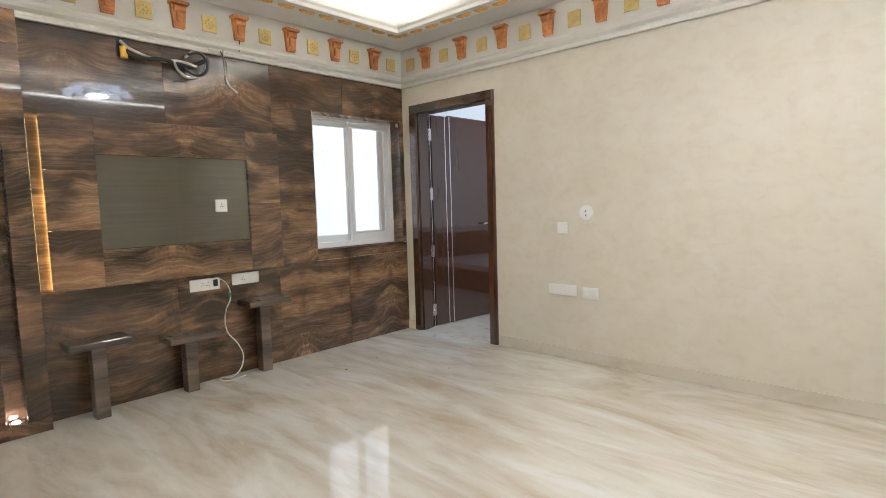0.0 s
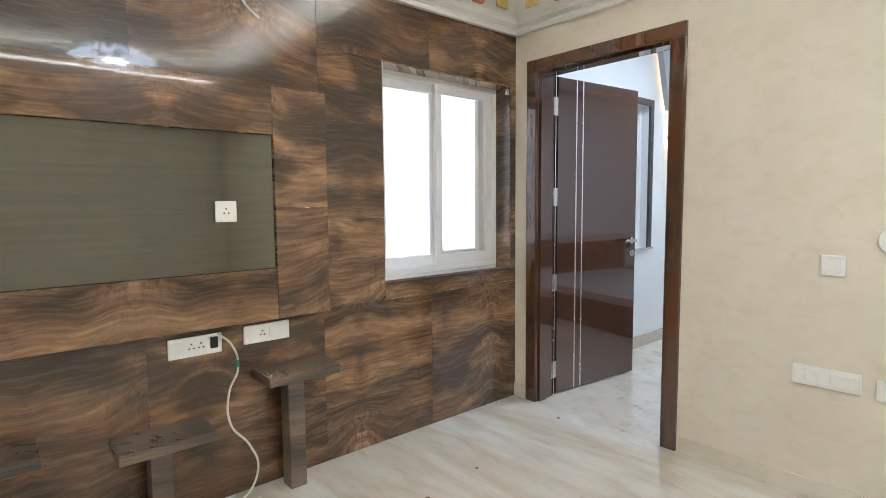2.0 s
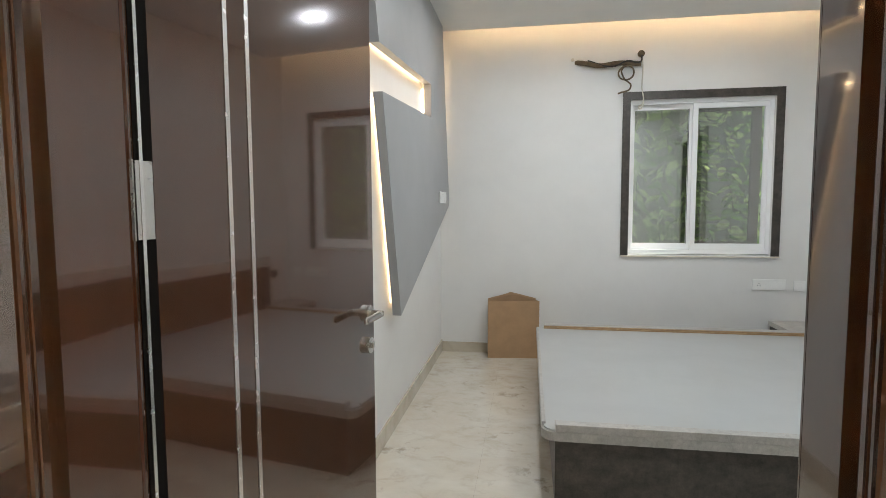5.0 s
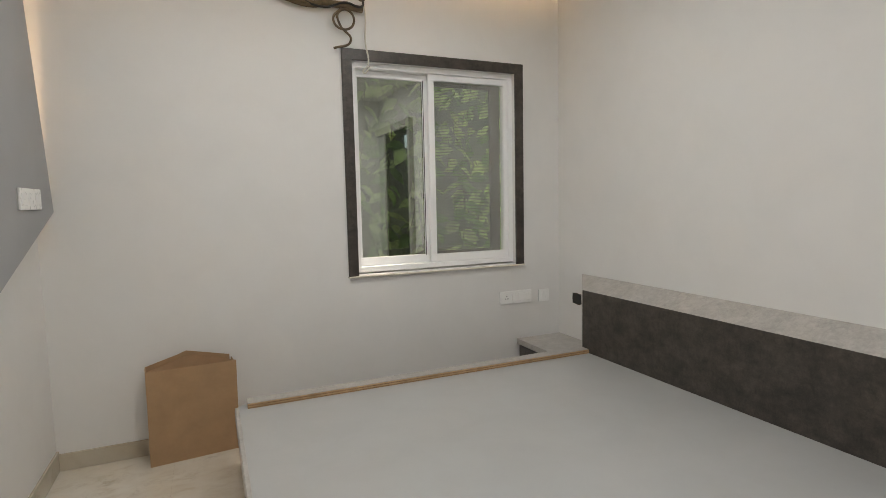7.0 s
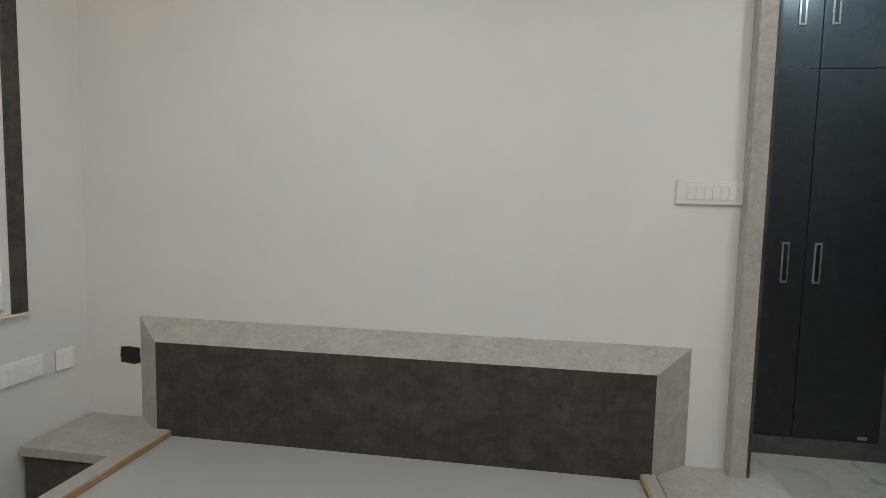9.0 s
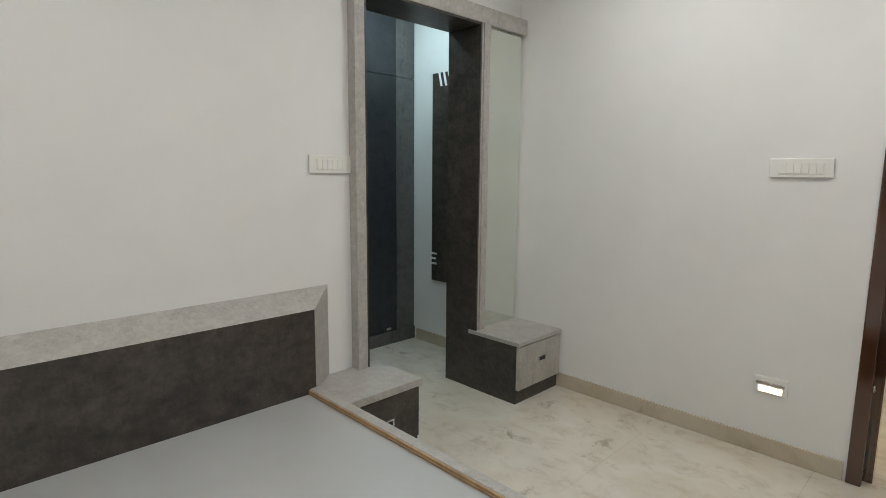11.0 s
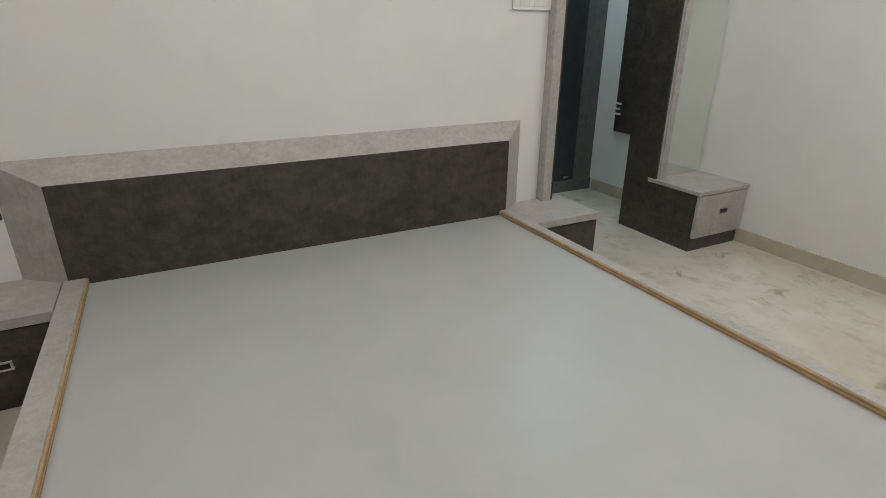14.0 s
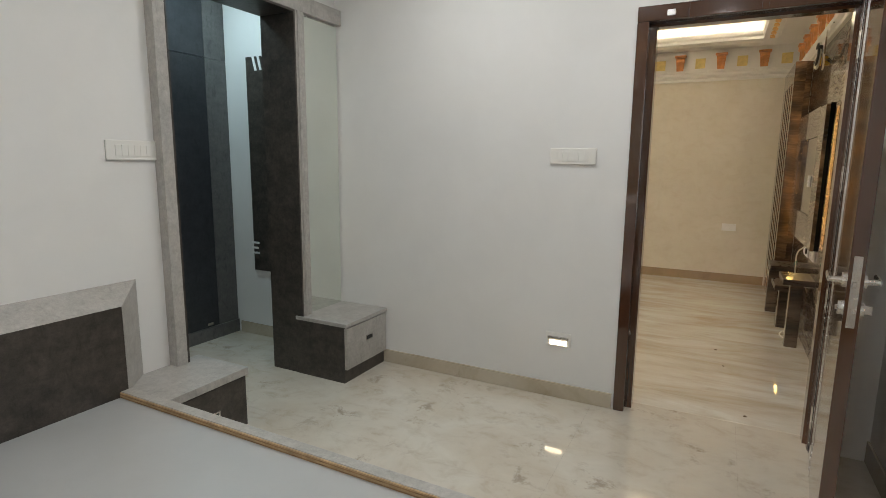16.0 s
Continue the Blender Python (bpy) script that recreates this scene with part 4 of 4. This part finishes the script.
for i in range(3):
    bm = bmesh.new()
    (a0, b0), (a1, b1) = HO[i], HO[i + 1]
    (c0, d0), (c1, d1_) = HI[i], HI[i + 1]
    v = [bm.verts.new(p) for p in ((0, a0, b0), (0, a1, b1), (-0.126, c1, d1_), (-0.126, c0, d0), (0, c0, d0), (0, c1, d1_))]
    for f in ((0, 1, 2, 3), (3, 2, 5, 4), (0, 4, 5, 1), (0, 3, 4), (1, 5, 2)):
        bm.faces.new([v[k] for k in f])
    bmesh.ops.recalc_face_normals(bm, faces=bm.faces)
    part("border", bm, GREY_BEIGE, hb)


def nightstand(label, y0, y1):
    n = thing("nightstand", label, "nightstand", (XH, (y0 + y1) / 2, 0), "nightstands of the bed")
    h = (y1 - y0) / 2
    part("top", bm_box(-0.366, 0, -h, h, 0.326, 0.364, 0.002), GREY_BEIGE, n)
    part("body", bm_box(-0.336, 0, -h + 0.004, h - 0.004, 0.0, 0.326), CHARCOAL, n)
    dr = part("drawer", bm_box(-0.354, -0.337, -h + 0.01, h - 0.01, 0.06, 0.318, 0.002), CHARCOAL, n)
    ha = part("handle", bm_box(-0.360, -0.353, -0.045, 0.045, 0.165, 0.205, 0.003), STEEL, dr)
    part("recess", bm_box(-0.3606, -0.356, -0.034, 0.034, 0.175, 0.195), BLACK, ha)


nightstand("low grey-beige nightstand with a dark drawer next to the dressing opening", 1.345, 1.782)
nightstand("low grey-beige nightstand with a dark drawer in the window corner", 3.851, YN - 0.014)

# ---- dressing opening, mirror and drawer unit ----
of = thing("opening_frame", "grey-beige laminate portal with dark lining to the dressing room", "portal", (XH, 1.0, 0))
part("jamb", bm_box(-0.06, 0.0, OY1 - 1, OY1 + 0.06 - 1, 0, OZ, 0.002), GREY_BEIGE, of)
part("jamb", bm_box(-0.06, 0.0, OY0 - 0.075 - 1, OY0 - 1, 0.388, OZ, 0.002), GREY_BEIGE, of)
part("header", bm_box(-0.06, 0.0, YM + 0.004 - 1, OY1 + 0.06 - 1, OZ, OZ + 0.095, 0.002), GREY_BEIGE, of)
part("lining", bm_box(-0.058, 0.21, OY1 - 0.012 - 1, OY1 - 0.001 - 1, 0, OZ - 0.001), CHARCOAL, of, "dark lining board")
part("lining", bm_box(-0.058, 0.21, OY0 + 0.001 - 1, OY0 + 0.012 - 1, 0, OZ - 0.001), CHARCOAL, of, "dark lining board")
part("lining", bm_box(-0.058, 0.21, OY0 + 0.012 - 1, OY1 - 0.012 - 1, OZ - 0.013, OZ - 0.001), CHARCOAL, of, "dark lining board")
part("bead", bm_box(-0.068, -0.06, OY0 - 0.030 - 1, OY0 - 0.012 - 1, 0.388, OZ, 0.002), GREY_BEIGE, of)
mi = thing("wall_mirror", "tall narrow frameless mirror above the drawer unit", "mirror", (XH, 0.33, 0.388))
part("mirror_glass", bm_box(-0.03, -0.024, YM + 0.02 - 0.33, OY0 - 0.078 - 0.33, 0.0, OZ - 0.395), MIRROR, mi)
part("backing", bm_box(-0.024, 0, YM + 0.014 - 0.33, OY0 - 0.078 - 0.33, 0.0, OZ - 0.39), PLASTIC, mi)
dr = thing("drawer_unit", "low dressing unit with grey-beige top and drawer and dark side", "drawer unit", (XH - 0.407, 0.37, 0))
part("body", bm_box(0.02, 0.407, YM + 0.014 - 0.37, 0.235, 0.0, 0.364), CHARCOAL, dr, "dark side and plinth")
part("top", bm_box(-0.002, 0.407, YM + 0.002 - 0.37, 0.238, 0.364, 0.388, 0.002), GREY_BEIGE, dr)
fr = part("drawer_front", bm_box(0.0, 0.02, YM + 0.014 - 0.37, 0.232, 0.09, 0.358, 0.002), GREY_BEIGE, dr)
part("handle", bm_box(-0.003, 0.002, -0.045, 0.03, 0.225, 0.262, 0.002), STEEL, fr)
part("handle_recess", bm_box(-0.004, -0.001, -0.038, 0.023, 0.232, 0.256), BLACK, fr)

# dressing room
hk = thing("hook_board", "dark wall board with white corner strips in the dressing room", "wall board", (3.60, YM, 0.535))
part("board", bm_box(-0.28, 0.27, 0, 0.018, 0, 1.60, 0.001), CHARCOAL, hk)
for i in range(3):
    part("strip", bm_box(0.21 + 0.012 * (i == 1), 0.285, 0.018, 0.022, 0.13 + i * 0.04, 0.145 + i * 0.04), PLASTIC, hk, "white inlay strip")
    part("strip", bm_prism([(0.06 + i * 0.05, 1.5), (0.085 + i * 0.05, 1.6), (0.105 + i * 0.05, 1.6), (0.08 + i * 0.05, 1.5)], 0.018, 0.022, "y"), PLASTIC, hk, "white inlay strip")
wd = thing("wardrobe", "tall dark laminate wardrobe with loft doors and slot handles", "wardrobe", (4.10, 1.05, 0))
part("body", bm_box(0.02, 0.6, YM - 1.05, 0.9, 0.10, 2.74), WARDROBE, wd)
part("plinth", bm_box(-0.012, 0.6, YM + 0.002 - 1.05, 0.9, 0, 0.10), SMOKE, wd)
part("side_stile", bm_box(0, 0.02, YM + 0.002 - 1.05, 0.34 - 1.05, 0.10, 2.12, 0.001), SMOKE, wd)
part("side_stile", bm_box(0, 0.02, YM + 0.002 - 1.05, 0.34 - 1.05, 2.123, 2.74, 0.001), SMOKE, wd)
for y0, y1, hy in ((0.342, 0.78, 0.722), (0.784, 1.26, 0.885), (1.264, 1.72, 1.67)):
    for z0, z1, hz in ((0.102, 2.12, 1.085), (2.124, 2.738, 2.46)):
        do = part("wardrobe_door", bm_box(0, 0.019, y0 - 1.05, y1 - 1.05, z0, z1, 0.001), WARDROBE, wd)
        ha = part("handle", bm_box(-0.006, 0.001, hy - 0.021 - 1.05, hy + 0.021 - 1.05, hz - 0.113, hz + 0.113, 0.003), STEEL, do)
        part("recess", bm_box(-0.0065, -0.002, hy - 0.010 - 1.05, hy + 0.010 - 1.05, hz - 0.100, hz + 0.100), BLACK, ha)
part("badge", bm_box(-0.003, 0.0, 0.40 - 1.05, 0.45 - 1.05, 0.115, 0.135), STEEL, wd)
dl = thing("dressing_light", "round flush ceiling light with cool white glow", "ceiling light", (3.75, 0.75, 2.75))
part("rim", bm_cyl((0, 0, -0.008), 0.10, 0.016, seg=32), PLASTIC, dl)
part("diffuser", bm_cyl((0, 0, -0.018), 0.085, 0.006, seg=32), glow("led_cool", (0.7, 0.92, 1.0), 6.0), dl)
area_lamp("dressing_lamp", (3.75, 0.75, 2.71), 0.2, DRESS_W, COOL)

# switches and lamps in the bedroom
plate("wall_switch", "long white switch plate beside the dressing opening", (XH, 1.622, 1.423), 0.245, 0.088, -90, ((0.16, 0.275), (0.278, 0.393), (0.396, 0.511), (0.514, 0.629), (0.632, 0.747), (0.75, 0.85)), mat=IVORY, key_mat=IVORY)
plate("wall_switch", "long white switch plate beside the door", (1.407, YM, 1.424), 0.255, 0.088, 180, ((0.16, 0.275), (0.278, 0.393), (0.396, 0.511), (0.514, 0.629), (0.632, 0.747), (0.75, 0.85)), mat=IVORY, key_mat=IVORY)
plate("wall_socket", "long white socket and switch plate below the window", (2.685, YN, 0.662), 0.255, 0.09, 0, ((0.38, 0.52), (0.58, 0.95)), (0.2,))
plate("wall_socket", "small white socket plate below the window", (2.92, YN, 0.655), 0.088, 0.088, 0, ((0.3, 0.7),))
ft = thing("foot_light", "square steel wall foot light glowing warm near the floor", "wall light", (1.442, YM, 0.36), rz=180)
part("frame", bm_box(-0.075, 0.075, -0.012, 0, -0.042, 0.042, 0.005), IVORY, ft)
part("lens", bm_box(-0.052, 0.052, -0.0135, -0.010, -0.034, -0.004, 0.002), LED_FOOT, ft)
part("hood", bm_box(-0.062, 0.062, -0.022, -0.012, 0.004, 0.020, 0.003), STEEL, ft)
hole = thing("wall_box_hole", "uncovered dark electrical box hole in the wall", "wall box", (XH, 4.045, 0.648))
part("recess", bm_box(-0.003, 0.0, -0.047, 0.047, -0.036, 0.036), BLACK, hole)
part("rim", bm_prism([(-0.05, -0.03), (-0.02, -0.043), (0.03, -0.036), (0.052, -0.01), (0.047, 0.036), (0.0, 0.04), (-0.046, 0.03)], -0.002, -0.0005, "x"), CABLE_B, hole)

wb = thing("ac_pipe_bundle", "bare air conditioner pipes and looped wires above the window", "pipe bundle", (1.4, YN, 2.5))
part("pipe", tube_mesh([(-0.29, 0.01, 0.03), (-0.24, -0.03, 0.015), (-0.1, -0.04, -0.015), (0.05, -0.04, 0.0), (0.23, -0.03, -0.01)], 0.020), CABLE_B, wb)
part("wire", tube_mesh([(-0.2, -0.04, 0.03), (0.0, -0.06, -0.03), (0.12, -0.06, 0.01), (0.22, -0.05, 0.0), (0.24, -0.02, 0.06)], 0.007), CABLE_K, wb)
part("wire", tube_mesh([(0.1, -0.05, -0.02), (0.05, -0.05, -0.09), (0.10, -0.05, -0.14), (0.17, -0.05, -0.10), (0.14, -0.05, -0.03), (0.08, -0.05, -0.05),
                        (0.09, -0.05, -0.12), (0.15, -0.05, -0.2), (0.05, -0.04, -0.25)], 0.007), CABLE_B, wb)
part("wire", tube_mesh([(0.24, -0.02, 0.05), (0.245, -0.04, -0.05), (0.24, -0.04, -0.2), (0.25, -0.05, -0.33), (0.22, -0.05, -0.38), (0.26, -0.05, -0.34)], 0.005), CABLE_W, wb)
part("ceiling_plug", bm_cyl((0.235, -0.008, 0.075), 0.028, 0.016, "y", 16), CABLE_B, wb)
part("wall_plug", bm_cyl((-0.32, -0.008, 0.05), 0.013, 0.016, "y", 12), CABLE_W, wb)

ac = thing("ac_wire_bundle", "loose wires and pipes hanging from a notch above the panelling", "wire bundle", (0.0, -2.2, 2.27))
part("notch", bm_box(0.0, 0.004, -0.27, -0.19, -0.045, 0.075), BLACK, ac)
part("sleeve", bm_cyl((0.03, -0.235, -0.02), 0.022, 0.07), TAPE_Y, ac)
part("pipe", tube_mesh([(0.02, -0.24, 0.02), (0.05, -0.2, -0.03), (0.06, 0.0, -0.035), (0.07, 0.15, -0.05), (0.08, 0.28, 0.01)], 0.014), CABLE_K, ac)
part("wire", tube_mesh([(0.02, -0.25, 0.05), (0.05, -0.2, 0.0), (0.06, 0.0, -0.04), (0.07, 0.08, -0.03), (0.08, 0.2, -0.05)], 0.010), CABLE_W, ac)
part("wire", tube_mesh([(0.07, 0.05, -0.03), (0.08, 0.08, -0.1), (0.08, 0.16, -0.13), (0.08, 0.25, -0.07), (0.08, 0.26, 0.02), (0.08, 0.2, 0.05), (0.08, 0.12, 0.0)], 0.009), CABLE_W, ac)
part("wire", tube_mesh([(0.07, 0.1, -0.05), (0.09, 0.2, -0.11), (0.09, 0.27, -0.03), (0.09, 0.22, 0.04), (0.09, 0.14, 0.02)], 0.009), CABLE_K, ac)
part("wire", tube_mesh([(0.065, 0.40, 0.1), (0.07, 0.40, 0.0), (0.07, 0.42, -0.13), (0.08, 0.48, -0.19)], 0.006), CABLE_W, ac)
part("wire", tube_mesh([(0.065, 0.38, 0.09), (0.07, 0.42, 0.0), (0.07, 0.40, -0.1), (0.08, 0.42, -0.17)], 0.005), CABLE_B, ac)
part("wire", tube_mesh([(0.03, 0.535, 0.38), (0.03, 0.53, 0.3), (0.03, 0.545, 0.22), (0.05, 0.53, 0.12)], 0.004), CABLE_K, ac)
part("hanger_tape", bm_box(0.055, 0.062, 0.30, 0.48, 0.085, 0.105), CORNICE, ac)

# cardboard box
cb = thing("cardboard_box", "flattened brown cardboard box standing open against the wall", "box", (0.60, 4.13, 0), rz=6)
t = 0.006
part("front_panel", bm_prism([(-0.225, 0.0), (0.215, 0.0), (0.22, 0.50), (-0.22, 0.505)], -0.02, -0.02 + t, "y"), CARD, cb)
part("back_panel", bm_prism([(-0.215, 0.0), (0.21, 0.0), (0.20, 0.51), (-0.02, 0.565), (-0.06, 0.55), (-0.22, 0.505)], 0.085, 0.085 + t, "y"), CARD, cb)
part("side_panel", bm_box(-0.222, -0.222 + t, -0.014, 0.085, 0, 0.50), CARD, cb)
part("side_panel", bm_box(0.212 - t, 0.212, -0.014, 0.085, 0, 0.495), CARD, cb)
fbm = bmesh.new()
vv = [fbm.verts.new(p) for p in ((-0.22, -0.016, 0.505), (-0.03, 0.03, 0.55), (0.03, 0.03, 0.55), (0.22, -0.016, 0.50), (0.2, 0.02, 0.515), (-0.2, 0.02, 0.515))]
fbm.faces.new(vv[:4])
bmesh.ops.solidify(fbm, geom=list(fbm.faces), thickness=0.005)
part("flap", fbm, CARD, cb)

# bedroom ceiling lamps
DL = thing("downlight", "round recessed ceiling downlight, lit", "ceiling light", (0.75, 1.0, ZB), "downlights of the bedroom")
part("rim", bm_cyl((0, 0, -0.004), 0.046, 0.008, seg=28), PLASTIC, DL)
part("lens", bm_cyl((0, 0, -0.010), 0.036, 0.005, seg=28), LED_W, DL)
LAMPS = [(0.75, 1.0), (2.0, 0.95), (0.75, 3.1), (1.9, 3.15), (1.35, 2.05)]
for x, y in LAMPS[1:]:
    copy_thing(DL, pose(x, y, ZB))
for x, y in LAMPS:
    area_lamp("downlight_lamp", (x, y, ZB - 0.03), 0.075, BED_W, BED_WHITE)
cg = thing("window_cove_light", "warm light strip in the ceiling gap over the window", "light strip", (0, YN, ZB))
part("led_strip", bm_box(0.1, XH - 0.1, -0.25, -0.23, 0.052, 0.066), LED_WARM, cg)

# ---- outdoors ----
structure("ground", bm_box(-60, 60, -60, 60, -0.4, -0.12), EARTH, "bare earth ground")
nb = thing("neighbour_house", "white rendered neighbouring house with a small window", "house", (-2.2, 0, -0.12))
part("wall", bm_box(-3, 0, -9, 9, 0, 4.6), RENDER_WHITE, nb)
nw = part("window", bm_box(0, 0.03, 0.22, 0.46, 1.46, 1.94, 0.003), UPVC, nb)
part("pane", bm_box(0.03, 0.035, 0.25, 0.40, 1.50, 1.70), SEAM, nw)
part("grille", bm_box(0.03, 0.05, 0.32, 0.42, 1.76, 1.86, 0.003), SEAM, nw)
for i in range(14):
    part("siding_joint", bm_box(-0.004, 0.003, -2.6, 0.12, 0.5 + i * 0.105, 0.505 + i * 0.105), SEAM, nb, "dark joint of the siding boards")
vent = part("vent", bm_box(0, 0.02, -0.02, 0.12, 0.93, 1.01, 0.003), UPVC, nb)
part("opening", bm_box(0.02, 0.023, 0.0, 0.10, 0.945, 0.995), SEAM, vent)
bw = thing("boundary_wall", "old grey garden wall behind the creeper", "wall", (2.2, 6.3, -0.12))
part("wall", bm_box(-4, 4, 0, 0.2, 0, 3.05), plain("old_wall", (0.24, 0.27, 0.18), 0.9, vary=0.4, scale=2), bw)
cr = thing("creeper_plant", "leafy green creeper growing close outside the window", "plant", (2.1, 5.0, -0.12))
rng = random.Random(7)


def leaf_mesh(mat, k):
    bm = bmesh.new()
    L, w = 0.12 + 0.02 * k, 0.038 + 0.008 * k
    rows = [(0, 0.004), (0.2, 0.75), (0.45, 1.0), (0.7, 0.7), (0.9, 0.28), (1.0, 0.02)]
    vs = []
    for s, ww in rows:
        dz = -0.05 * s * s
        vs.append([bm.verts.new((L * s, q * w * ww, dz + abs(q) * 0.012)) for q in (-1, 0, 1)])
    for a, b in zip(vs, vs[1:]):
        bm.faces.new((a[0], a[1], b[1], b[0])), bm.faces.new((a[1], a[2], b[2], b[1]))
    bmesh.ops.solidify(bm, geom=list(bm.faces), thickness=0.001)
    return mesh_of("leaf", bm, mat, True)


def leaf_turn(p):
    """A leaf at p: held out sideways and drooping a little, its upper face turned to the light outside the window."""
    east = rng.random() < 0.5
    return pose(*p, (1 if east else -1) * rng.uniform(15, 65), rng.uniform(-5, 40), (0 if east else 180) + rng.uniform(-60, 60))


LEAVES = [leaf_mesh(m, k) for k in range(3) for m in (LEAF, LEAF, LEAF_D)]
for s in range(34):
    x = -1.15 + 2.3 * s / 33 + rng.uniform(-0.06, 0.06)
    y0 = rng.uniform(-0.25, 0.35)
    pts = [(x + rng.uniform(-0.08, 0.08), y0 + rng.uniform(-0.05, 0.05), 0.5 * k) for k in range(7)]
    st = part("stem", tube_mesh(pts, 0.0035), STEM, cr)
    for k in range(26):
        f = 0.75 + 2.1 * k / 25 + rng.uniform(-0.05, 0.05)
        i = min(5, int(f / 0.5))
        u = f / 0.5 - i
        p = Vector(pts[i]).lerp(Vector(pts[i + 1]), u)
        ob = part("leaf", LEAVES[rng.randrange(9)], LEAF, st)
        ob.matrix_local = leaf_turn(p)

# small dirt specks on the living floor
for x, y, s in ((0.44, -0.105, 0.012), (0.55, -0.9, 0.010), (1.2, -0.75, 0.008), (0.6, -1.25, 0.012)):
    ob = tagged(new("dirt_speck", mesh_of("dirt_speck", bm_cyl((0, 0, 0.002), s, 0.004, seg=7, r2=s * 0.5), CABLE_B)), "small dark crumb of dirt on the marble floor", "debris", "crumbs on the floor")
    ob.matrix_world = pose(x, y, 0)

# bedroom floor slabs
fb = tagged(structure("floor_bedroom", bm_box(W0 + 0.01, XE - 0.01, 0.0, 0.002, -0.006, -0.0015), SKIRT), "speckled cream marble slab floor, polished")
for i in range(8):
    for j in range(4):
        x0, y0 = -0.25 + i * 0.74, 0.0 + j * 1.12
        part("slab", bm_box(x0 + 0.0003, min(XE, x0 + 0.74) - 0.0003, y0 + 0.0003 + (0.003 if j == 0 else 0), min(YN + 0.05, y0 + 1.12) - 0.0006, -0.006, 0.0), BED_FLOOR, fb)
